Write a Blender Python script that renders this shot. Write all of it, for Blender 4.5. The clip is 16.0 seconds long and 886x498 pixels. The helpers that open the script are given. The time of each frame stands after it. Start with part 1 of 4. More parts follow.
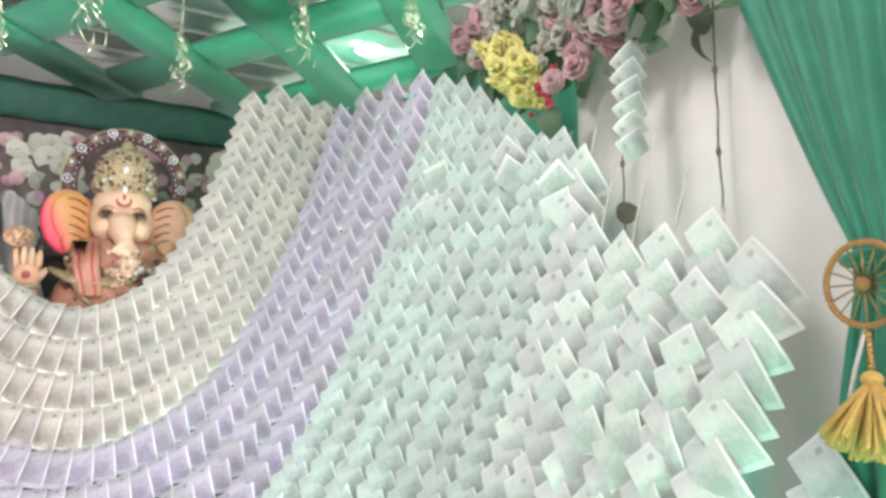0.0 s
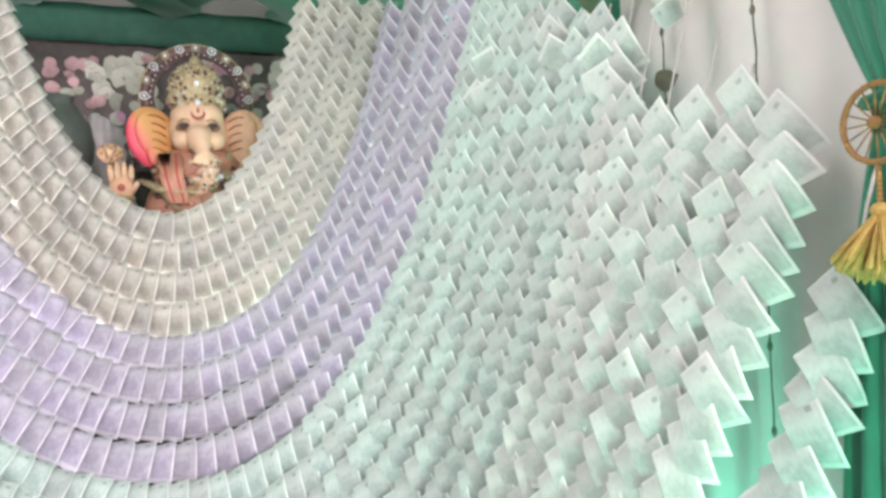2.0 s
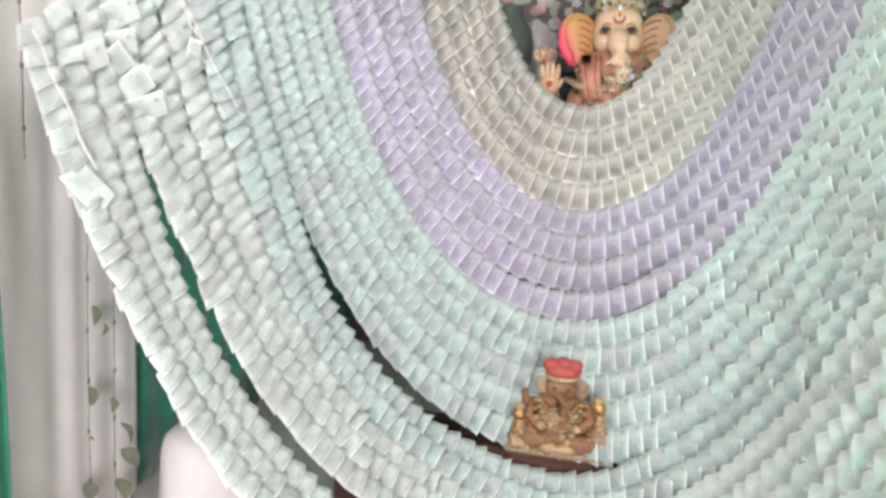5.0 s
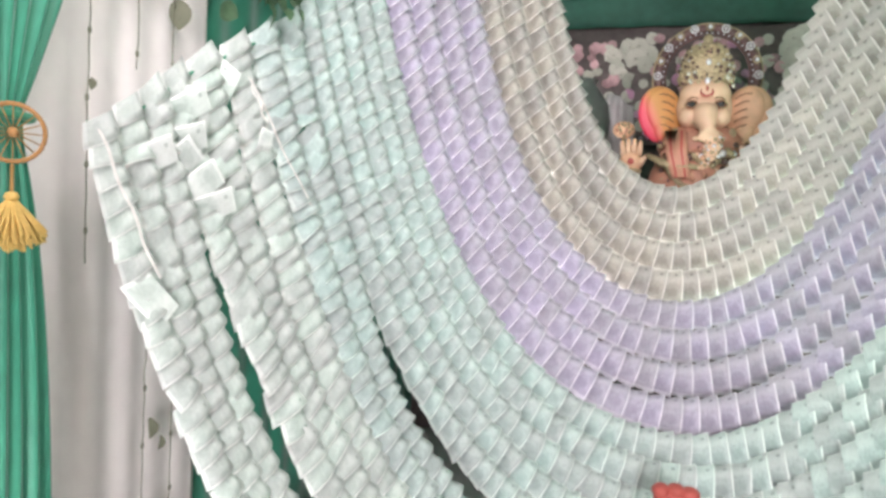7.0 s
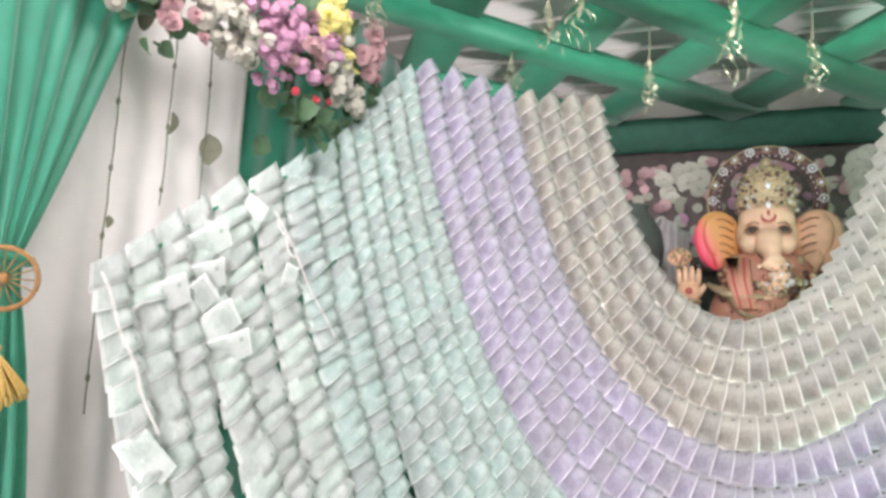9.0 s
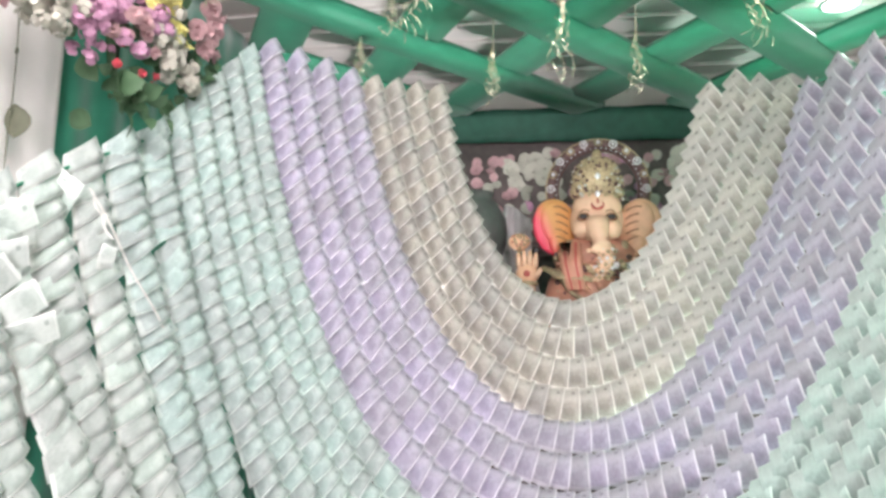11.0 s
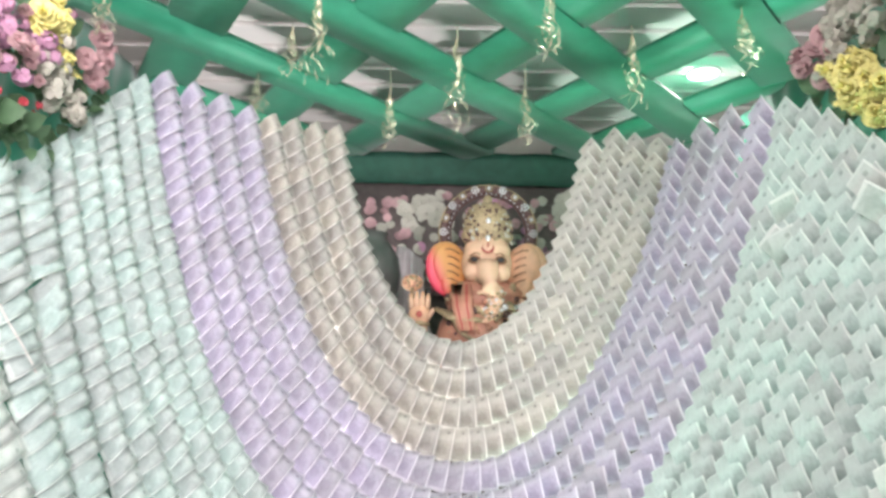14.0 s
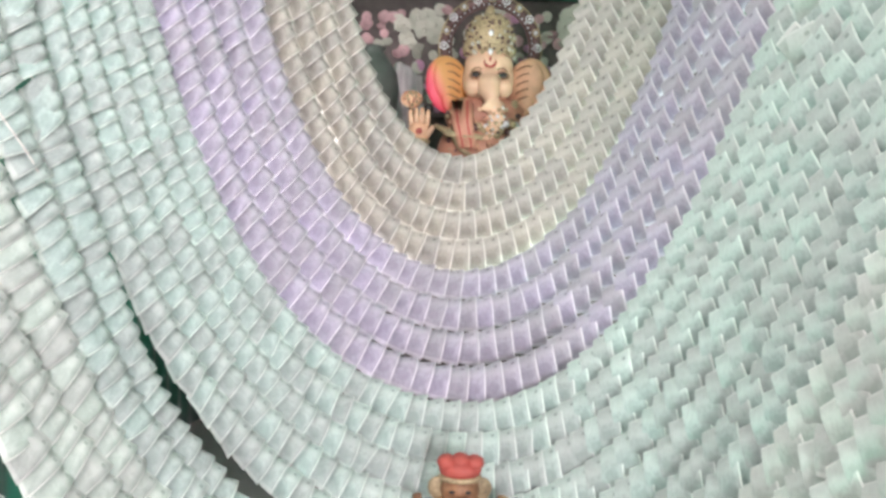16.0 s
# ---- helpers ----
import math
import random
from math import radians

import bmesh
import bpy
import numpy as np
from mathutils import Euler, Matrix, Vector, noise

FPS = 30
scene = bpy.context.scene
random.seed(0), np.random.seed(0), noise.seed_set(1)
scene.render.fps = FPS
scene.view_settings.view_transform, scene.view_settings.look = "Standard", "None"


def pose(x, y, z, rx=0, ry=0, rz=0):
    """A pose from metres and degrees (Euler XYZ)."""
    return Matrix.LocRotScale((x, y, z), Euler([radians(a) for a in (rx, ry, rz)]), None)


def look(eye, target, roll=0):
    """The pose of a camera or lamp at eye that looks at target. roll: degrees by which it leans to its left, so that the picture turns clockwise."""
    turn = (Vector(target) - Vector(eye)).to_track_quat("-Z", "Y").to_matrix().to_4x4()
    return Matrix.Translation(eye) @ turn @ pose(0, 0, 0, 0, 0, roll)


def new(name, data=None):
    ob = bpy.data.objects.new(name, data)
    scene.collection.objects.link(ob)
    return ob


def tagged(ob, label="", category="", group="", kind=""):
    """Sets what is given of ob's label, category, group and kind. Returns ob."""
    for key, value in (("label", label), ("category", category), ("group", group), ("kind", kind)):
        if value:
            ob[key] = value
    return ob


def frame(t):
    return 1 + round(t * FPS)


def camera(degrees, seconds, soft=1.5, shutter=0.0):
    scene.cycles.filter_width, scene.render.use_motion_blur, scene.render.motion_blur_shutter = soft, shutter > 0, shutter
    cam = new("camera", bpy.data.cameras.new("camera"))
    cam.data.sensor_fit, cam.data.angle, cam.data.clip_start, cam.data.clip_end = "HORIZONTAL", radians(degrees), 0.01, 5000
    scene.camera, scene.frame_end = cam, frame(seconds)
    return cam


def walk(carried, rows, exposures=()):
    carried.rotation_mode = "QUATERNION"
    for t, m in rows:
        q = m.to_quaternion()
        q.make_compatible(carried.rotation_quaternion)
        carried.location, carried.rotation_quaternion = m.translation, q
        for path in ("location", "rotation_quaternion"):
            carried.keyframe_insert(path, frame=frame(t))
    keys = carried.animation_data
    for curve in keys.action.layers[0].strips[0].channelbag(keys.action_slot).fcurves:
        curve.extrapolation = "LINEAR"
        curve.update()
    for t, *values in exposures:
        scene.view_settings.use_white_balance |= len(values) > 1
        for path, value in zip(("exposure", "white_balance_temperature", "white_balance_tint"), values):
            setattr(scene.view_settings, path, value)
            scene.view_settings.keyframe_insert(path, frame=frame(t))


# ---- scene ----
cam = camera(66.2, 16.0, soft=3.1)
PATH = [
    (0, (0.227, 0.130, 1.778), (1.145, 1.879, 2.085), 0.6),
    (0.5, (0.223, 0.122, 1.775), (1.143, 1.883, 2.007), -0.6),
    (1, (0.203, 0.116, 1.754), (1.103, 1.896, 1.892), -1.4),
    (1.5, (0.169, 0.078, 1.738), (1.039, 1.878, 1.794), -3.6),
    (2, (0.193, -0.032, 1.704), (0.936, 1.825, 1.720), -2.7),
    (2.5, (0.239, -0.165, 1.674), (0.862, 1.736, 1.645), -1.7),
    (3, (0.220, -0.243, 1.684), (0.760, 1.682, 1.634), -2.4),
    (3.5, (0.127, -0.346, 1.661), (0.510, 1.613, 1.544), -2.0),
    (4, (0.125, -0.405, 1.634), (0.313, 1.580, 1.488), -1.0),
    (4.5, (0.212, -0.439, 1.599), (0.097, 1.548, 1.403), 1.7),
    (5, (0.264, -0.495, 1.613), (-0.144, 1.447, 1.360), 3.0),
    (5.2, (0.277, -0.504, 1.606), (-0.244, 1.410, 1.351), 2.8),
    (7.5, (-0.034, -0.134, 1.768), (-0.606, 1.782, 1.796), 2.6),
    (8, (-0.064, -0.050, 1.789), (-0.764, 1.813, 1.984), 2.6),
    (8.2, (-0.059, -0.038, 1.804), (-0.780, 1.811, 2.058), 2.9),
    (10.3, (0.153, -0.007, 1.817), (-0.431, 1.889, 2.076), 1.5),
    (10.5, (0.148, -0.017, 1.815), (-0.385, 1.894, 2.068), 1.5),
    (11, (0.189, -0.011, 1.792), (-0.169, 1.942, 2.032), 1.7),
    (11.5, (0.197, -0.008, 1.803), (-0.029, 1.967, 2.026), 1.2),
    (12, (0.200, -0.012, 1.805), (0.087, 1.971, 2.036), 1.1),
    (12.5, (0.202, -0.014, 1.814), (0.152, 1.971, 2.058), 0.8),
    (13, (0.185, -0.044, 1.826), (0.151, 1.925, 2.175), 1.2),
    (13.5, (0.172, -0.068, 1.824), (0.141, 1.891, 2.224), 1.5),
    (14, (0.159, -0.072, 1.818), (0.127, 1.897, 2.168), 1.5),
    (14.5, (0.151, -0.058, 1.790), (0.129, 1.928, 2.023), 1.5),
    (15, (0.152, -0.045, 1.747), (0.141, 1.954, 1.828), 1.3),
    (15.5, (0.146, -0.045, 1.717), (0.147, 1.955, 1.709), 1.7),
    (16, (0.133, -0.050, 1.697), (0.129, 1.946, 1.576), 1.8),
]
walk(cam, [(t, look(eye, target, roll)) for t, eye, target, roll in PATH], exposures=[(0, -0.02, 6500, 22.5), (1.5, -0.12, 6500, 22.5), (3, -0.2, 6500, 22.5), (5, -0.26, 6500, 22.5), (8, -0.28, 6500, 22.5), (10.5, -0.25, 6500, 22.5), (12, -0.15, 6500, 22.5), (13.5, -0.1, 6500, 22.5), (16, -0.25, 6500, 22.5)])

# ---- light ----
world = bpy.data.worlds.new("hall_air")
scene.world = world
world.use_nodes = True
world.node_tree.nodes["Background"].inputs[0].default_value = (0.85, 0.95, 1.0, 1)
world.node_tree.nodes["Background"].inputs[1].default_value = 0.25


def lamp(name, kind, m, energy, colour=(1, 1, 1), **values):
    data = bpy.data.lights.new(name, kind)
    data.energy, data.color = energy, colour
    for key, value in values.items():
        setattr(data, key, value)
    ob = new(name, data)
    ob.matrix_world = m
    return ob


# Unseen fill lamp at the open hall front, added to brighten the swag.
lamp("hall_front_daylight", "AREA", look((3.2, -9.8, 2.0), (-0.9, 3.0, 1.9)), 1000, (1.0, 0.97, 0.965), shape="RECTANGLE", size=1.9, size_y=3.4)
# Added overhead fill, out of view, with no fitting of its own.
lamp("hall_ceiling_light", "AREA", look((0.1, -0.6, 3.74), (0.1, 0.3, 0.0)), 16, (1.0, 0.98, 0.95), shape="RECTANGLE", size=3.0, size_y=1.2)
lamp("mandap_downlight", "SPOT", look((1.76, 4.12, 3.755), (1.2, 3.9, 0)), 95, (1.0, 0.98, 0.92), spot_size=2.4, spot_blend=0.8, shadow_soft_size=0.1)
# Extra lamp above the view, put in to lift the garlands' fronts.
lamp("stage_front_light", "AREA", look((-0.55, 0.9, 3.38), (-0.3, 3.2, 1.6)), 42, (1.0, 0.98, 0.94), shape="RECTANGLE", size=1.4, size_y=0.2)
lamp("led_wash_light", "SPOT", look((0.95, 0.10, 0.35), (1.36, 1.55, 1.50)), 70, (0.06, 1.0, 0.60), spot_size=1.3, spot_blend=1.0, shadow_soft_size=0.06)
lamp("led_wash_light", "POINT", pose(1.41, 1.22, 0.85), 2.6, (0.15, 1.0, 0.68), shadow_soft_size=0.08)
lamp("led_wash_light", "POINT", pose(-1.25, 0.75, 0.80), 9, (0.86, 1.0, 0.93), shadow_soft_size=0.06)
# Two hidden spots behind the ropes, added to brighten lattice and ceiling.
lamp("led_uplight", "SPOT", look((1.45, 3.2, 0.3), (0.9, 3.3, 3.45)), 500, (0.7, 1.0, 0.82), spot_size=1.7, spot_blend=1.0, shadow_soft_size=0.5)
lamp("led_uplight", "SPOT", look((-1.35, 3.4, 0.3), (-0.4, 3.4, 3.45)), 430, (1.0, 1.0, 0.95), spot_size=1.7, spot_blend=1.0, shadow_soft_size=0.5)


# ---- materials ----
def material(name, colour, rough=0.6, metal=0.0, scale=20.0, vary=0.15, bump=0.1, random_tint=0.0, sheen=0.0):
    mat = bpy.data.materials.new(name)
    mat.use_nodes = True
    nt = mat.node_tree
    bsdf = nt.nodes["Principled BSDF"]
    geo = nt.nodes.new("ShaderNodeTexCoord")
    fine = nt.nodes.new("ShaderNodeTexNoise")
    fine.inputs["Scale"].default_value, fine.inputs["Detail"].default_value = scale, 6
    broad = nt.nodes.new("ShaderNodeTexNoise")
    broad.inputs["Scale"].default_value, broad.inputs["Detail"].default_value = scale / 9, 3
    for n in (fine, broad):
        nt.links.new(geo.outputs["Object"], n.inputs["Vector"])
    add = nt.nodes.new("ShaderNodeMath")
    nt.links.new(fine.outputs["Fac"], add.inputs[0])
    nt.links.new(broad.outputs["Fac"], add.inputs[1])
    last = add.outputs[0]
    if random_tint:
        info = nt.nodes.new("ShaderNodeObjectInfo")
        mul = nt.nodes.new("ShaderNodeMath")
        mul.operation = "MULTIPLY_ADD"
        nt.links.new(info.outputs["Random"], mul.inputs[0])
        mul.inputs[1].default_value = random_tint
        nt.links.new(last, mul.inputs[2])
        last = mul.outputs[0]
    ramp = nt.nodes.new("ShaderNodeMapRange")
    ramp.inputs["From Min"].default_value, ramp.inputs["From Max"].default_value = 0.6, 1.4
    ramp.inputs["To Min"].default_value, ramp.inputs["To Max"].default_value = 1 - vary, 1 + vary
    nt.links.new(last, ramp.inputs["Value"])
    mix = nt.nodes.new("ShaderNodeVectorMath")
    mix.operation = "SCALE"
    mix.inputs[0].default_value = colour
    nt.links.new(ramp.outputs[0], mix.inputs["Scale"])
    nt.links.new(mix.outputs[0], bsdf.inputs["Base Color"])
    bsdf.inputs["Roughness"].default_value, bsdf.inputs["Metallic"].default_value = rough, metal
    bsdf.inputs["Sheen Weight"].default_value = sheen
    if bump:
        b = nt.nodes.new("ShaderNodeBump")
        b.inputs["Strength"].default_value, b.inputs["Distance"].default_value = bump, 0.01
        nt.links.new(fine.outputs["Fac"], b.inputs["Height"])
        nt.links.new(b.outputs[0], bsdf.inputs["Normal"])
    return mat


def note_material(name, paper, tint, dark):
    """Banknote paper: white margins, a pale window at one end, fine print and a dark oval at the other."""
    mat = bpy.data.materials.new(name)
    mat.use_nodes = True
    nt = mat.node_tree
    L = nt.links.new
    bsdf = nt.nodes["Principled BSDF"]
    uv = nt.nodes.new("ShaderNodeUVMap")
    uv.uv_map = "note"
    sep = nt.nodes.new("ShaderNodeSeparateXYZ")
    L(uv.outputs[0], sep.inputs[0])

    def maths(op, a, b=None, c=None):
        n = nt.nodes.new("ShaderNodeMath")
        n.operation = op
        for k, v in enumerate((a, b, c)):
            if v is None:
                continue
            if isinstance(v, (int, float)):
                n.inputs[k].default_value = v
            else:
                L(v, n.inputs[k])
        return n.outputs[0]

    def smooth(v, lo, hi):
        n = nt.nodes.new("ShaderNodeMapRange")
        n.interpolation_type = "SMOOTHSTEP"
        n.inputs["From Min"].default_value, n.inputs["From Max"].default_value = lo, hi
        L(v, n.inputs["Value"])
        return n.outputs[0]

    def blend(fac, a, b):
        n = nt.nodes.new("ShaderNodeMix")
        n.data_type = "RGBA"
        L(fac, n.inputs[0])
        for k, v in ((6, a), (7, b)):
            if isinstance(v, tuple):
                n.inputs[k].default_value = (*v, 1)
            else:
                L(v, n.inputs[k])
        return n.outputs[2]

    u, v = sep.outputs[0], sep.outputs[1]
    info = nt.nodes.new("ShaderNodeObjectInfo")
    noise_a = nt.nodes.new("ShaderNodeTexNoise")
    noise_a.inputs["Scale"].default_value, noise_a.inputs["Detail"].default_value = 9, 8
    shift = nt.nodes.new("ShaderNodeVectorMath")
    L(uv.outputs[0], shift.inputs[0])
    L(info.outputs["Random"], shift.inputs[1])
    L(shift.outputs[0], noise_a.inputs["Vector"])
    wave = nt.nodes.new("ShaderNodeTexWave")
    wave.inputs["Scale"].default_value, wave.inputs["Distortion"].default_value, wave.inputs["Detail"].default_value = 9, 6, 3
    L(uv.outputs[0], wave.inputs["Vector"])
    du = maths("MULTIPLY", maths("SUBTRACT", u, 0.70), 6.5)
    dv = maths("MULTIPLY", maths("SUBTRACT", v, 0.48), 2.6)
    oval = smooth(maths("ADD", maths("MULTIPLY", du, du), maths("MULTIPLY", dv, dv)), 1.15, 0.25)
    print_dark = maths("MULTIPLY", smooth(noise_a.outputs["Fac"], 0.42, 0.62), 0.5)
    base = blend(print_dark, tint, dark)
    base = blend(maths("MULTIPLY", wave.outputs["Fac"], 0.12), base, paper)
    base = blend(maths("MULTIPLY", oval, 0.5), base, dark)
    band = smooth(u, 0.52, 0.32)
    base = blend(maths("MULTIPLY", band, 0.36), base, paper)
    number_u = smooth(maths("ABSOLUTE", maths("SUBTRACT", u, 0.17)), 0.045, 0.03)
    number_v = smooth(maths("ABSOLUTE", maths("SUBTRACT", v, 0.70)), 0.09, 0.07)
    base = blend(maths("MULTIPLY", maths("MULTIPLY", number_u, number_v), 0.8), base, dark)
    window = maths("MULTIPLY", smooth(u, 0.90, 0.94), 0.6)
    base = blend(window, base, paper)
    margin = maths("MAXIMUM", smooth(v, 0.935, 0.955), maths("MULTIPLY", maths("MAXIMUM", smooth(u, 0.06, 0.03), smooth(u, 0.97, 0.985)), 0.45))
    base = blend(margin, base, paper)
    hsv = nt.nodes.new("ShaderNodeHueSaturation")
    L(base, hsv.inputs["Color"])
    L(maths("MULTIPLY_ADD", info.outputs["Random"], 0.22, 0.89), hsv.inputs["Value"])
    L(maths("MULTIPLY_ADD", info.outputs["Random"], 0.5, 0.75), hsv.inputs["Saturation"])
    L(hsv.outputs[0], bsdf.inputs["Base Color"])
    bsdf.inputs["Roughness"].default_value = 0.55
    b = nt.nodes.new("ShaderNodeBump")
    b.inputs["Strength"].default_value, b.inputs["Distance"].default_value = 0.25, 0.004
    L(noise_a.outputs["Fac"], b.inputs["Height"])
    L(b.outputs[0], bsdf.inputs["Normal"])
    return mat


NOTE_GREY = note_material("stone_grey_note_paper", (0.82, 0.80, 0.75), (0.40, 0.38, 0.33), (0.25, 0.235, 0.205))
NOTE_LILAC = note_material("lavender_note_paper", (0.82, 0.80, 0.86), (0.43, 0.405, 0.505), (0.27, 0.25, 0.33))
NOTE_TEAL = note_material("pale_teal_note_paper", (0.78, 0.88, 0.83), (0.43, 0.54, 0.51), (0.27, 0.36, 0.34))
NOTE_PALE = note_material("washed_pale_note_paper", (0.86, 0.91, 0.87), (0.50, 0.585, 0.54), (0.35, 0.43, 0.39))
GREEN_CLOTH = material("green_satin_cloth", (0.02, 0.25, 0.155), 0.5, scale=14, vary=0.2, bump=0.15, sheen=0.3)
LATTICE_GREEN = material("green_cloth_wrap", (0.015, 0.27, 0.15), 0.55, scale=9, vary=0.22, bump=0.2, sheen=0.2)
WHITE_CLOTH = material("white_voile_cloth", (0.90, 0.87, 0.84), 0.8, scale=12, vary=0.06, bump=0.1)
CEILING_WHITE = material("white_ceiling_panel", (0.84, 0.80, 0.78), 0.6, scale=3, vary=0.05, bump=0.02)
DARK_CLOTH = material("dark_brown_cloth", (0.17, 0.135, 0.13), 0.8, scale=20, vary=0.3)
WALL_PAINT = material("cream_wall_paint", (0.72, 0.70, 0.66), 0.8, scale=5, vary=0.06, bump=0.05)
FLOOR_TILE = material("pale_floor_tile", (0.62, 0.60, 0.57), 0.3, scale=4, vary=0.1, bump=0.02)
CORD = material("white_cotton_cord", (0.72, 0.72, 0.68), 0.9, scale=90, vary=0.15)
GOLD = material("gilded_metal", (0.48, 0.29, 0.11), 0.4, metal=0.8, scale=60, vary=0.25)
TINSEL = material("gold_foil_tinsel", (0.86, 0.82, 0.60), 0.25, metal=0.6, scale=60, vary=0.3)
YELLOW = material("yellow_silk_thread", (0.66, 0.45, 0.13), 0.7, scale=120, vary=0.25, bump=0.4)
ORANGE_RING = material("orange_wrapped_thread", (0.42, 0.22, 0.08), 0.7, scale=120, vary=0.25, bump=0.4)
SKIN = material("peach_painted_plaster", (0.74, 0.49, 0.33), 0.45, scale=18, vary=0.12)
EAR_ORANGE = material("orange_painted_plaster", (0.70, 0.42, 0.26), 0.45, scale=18, vary=0.2)
EAR_RIB = material("dark_brown_paint_line", (0.22, 0.10, 0.05), 0.5)
BODY_PAINT = material("dusty_rose_painted_plaster", (0.52, 0.25, 0.17), 0.5, scale=16, vary=0.35, bump=0.3)


def shaded_paint(name, edge_colour, inner_colour, x0, x1):
    """Sprayed paint that runs from one colour to another along x."""
    mat = material(name, inner_colour, 0.45, scale=18, vary=0.2)
    nt = mat.node_tree
    pos = nt.nodes.new("ShaderNodeTexCoord")
    sep = nt.nodes.new("ShaderNodeSeparateXYZ")
    nt.links.new(pos.outputs["Object"], sep.inputs[0])
    along = nt.nodes.new("ShaderNodeMath")
    along.operation = "MULTIPLY_ADD"
    along.inputs[1].default_value = 0.45
    nt.links.new(sep.outputs[2], along.inputs[0])
    nt.links.new(sep.outputs[0], along.inputs[2])
    fade = nt.nodes.new("ShaderNodeMapRange")
    fade.interpolation_type = "SMOOTHSTEP"
    fade.inputs["From Min"].default_value, fade.inputs["From Max"].default_value = x0, x1
    nt.links.new(along.outputs[0], fade.inputs["Value"])
    mix = nt.nodes.new("ShaderNodeMix")
    mix.data_type = "RGBA"
    mix.inputs[6].default_value = (*edge_colour, 1)
    mix.inputs[7].default_value = (*inner_colour, 1)
    nt.links.new(fade.outputs[0], mix.inputs[0])
    nt.links.new(mix.outputs[2], nt.nodes["Principled BSDF"].inputs["Base Color"])
    return mat


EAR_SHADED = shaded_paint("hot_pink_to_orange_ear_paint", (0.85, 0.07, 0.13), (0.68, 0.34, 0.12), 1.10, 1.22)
RED = material("red_paint", (0.46, 0.09, 0.07), 0.5)
BLACK = material("black_paint", (0.02, 0.02, 0.02), 0.4)
STONE = material("clear_white_rhinestone", (0.70, 0.70, 0.72), 0.15, scale=50, vary=0.1)
OLD_GOLD = material("antique_gold_paint", (0.42, 0.33, 0.20), 0.5, metal=0.2, scale=70, vary=0.5, bump=0.6)
HALO_BROWN = material("maroon_lacquer", (0.11, 0.055, 0.05), 0.5, scale=30, vary=0.3)
LEAF = material("dark_green_leaf", (0.075, 0.15, 0.075), 0.55, scale=40, vary=0.3, random_tint=0.3)
DRY_LEAF = material("dull_olive_leaf", (0.15, 0.16, 0.11), 0.7, scale=40, vary=0.3, random_tint=0.3)
PETAL_PINK = material("pink_silk_petal", (0.48, 0.30, 0.31), 0.7, scale=40, vary=0.25, random_tint=0.4)
PETAL_MAUVE = material("mauve_silk_petal", (0.50, 0.27, 0.39), 0.7, scale=40, vary=0.25, random_tint=0.4)
PETAL_YELLOW = material("yellow_silk_petal", (0.82, 0.76, 0.30), 0.7, scale=40, vary=0.2, random_tint=0.3)
PETAL_WHITE = material("cream_silk_petal", (0.50, 0.49, 0.42), 0.7, scale=40, vary=0.12, random_tint=0.2)
PETAL_RED = material("red_silk_petal", (0.50, 0.07, 0.09), 0.8, scale=40, vary=0.2, random_tint=0.3)
LIGHT_DISC = bpy.data.materials.new("lit_diffuser")
LIGHT_DISC.use_nodes = True
LIGHT_DISC.node_tree.nodes["Principled BSDF"].inputs["Emission Color"].default_value = (1, 0.98, 0.95, 1)
LIGHT_DISC.node_tree.nodes["Principled BSDF"].inputs["Emission Strength"].default_value = 6


# ---- mesh helpers ----
def mesh_of(name, bm, *mats, smooth=True):
    me = bpy.data.meshes.new(name)
    for f in bm.faces:
        f.smooth = smooth
    bm.to_mesh(me)
    bm.free()
    for m in mats:
        me.materials.append(m)
    return me


def under(ob, parent):
    """Makes ob, placed in the world, a child of parent."""
    ob.parent = parent
    base = parent.matrix_basis if parent.parent is None else parent.parent.matrix_basis @ parent.matrix_basis
    ob.matrix_basis = base.inverted() @ ob.matrix_basis
    return ob


def part(name, bm, mat, parent, label="", smooth=True):
    ob = under(new(name, mesh_of(name, bm, mat, smooth=smooth)), parent)
    if label:
        ob["label"] = label
    return ob


def place(name, me, m, parent):
    ob = new(name, me)
    ob.matrix_basis = m
    return under(ob, parent)


def empty_at(name, x, y, z):
    ob = new(name)
    ob.matrix_basis = Matrix.Translation((x, y, z))
    return ob


def box(bm, lo, hi, bevel=0.0, m=None):
    made = bmesh.ops.create_cube(bm, size=1)["verts"]
    c = [(a + b) / 2 for a, b in zip(lo, hi)]
    bmesh.ops.scale(bm, vec=[b - a for a, b in zip(lo, hi)], verts=made)
    bmesh.ops.translate(bm, vec=c, verts=made)
    if bevel:
        edges = list({e for v in made for e in v.link_edges})
        made = list({v for f in bmesh.ops.bevel(bm, geom=edges, offset=bevel, segments=2, affect="EDGES")["faces"] for v in f.verts} | {v for v in made if v.is_valid})
    if m is not None:
        bmesh.ops.transform(bm, matrix=m, verts=[v for v in made if v.is_valid])


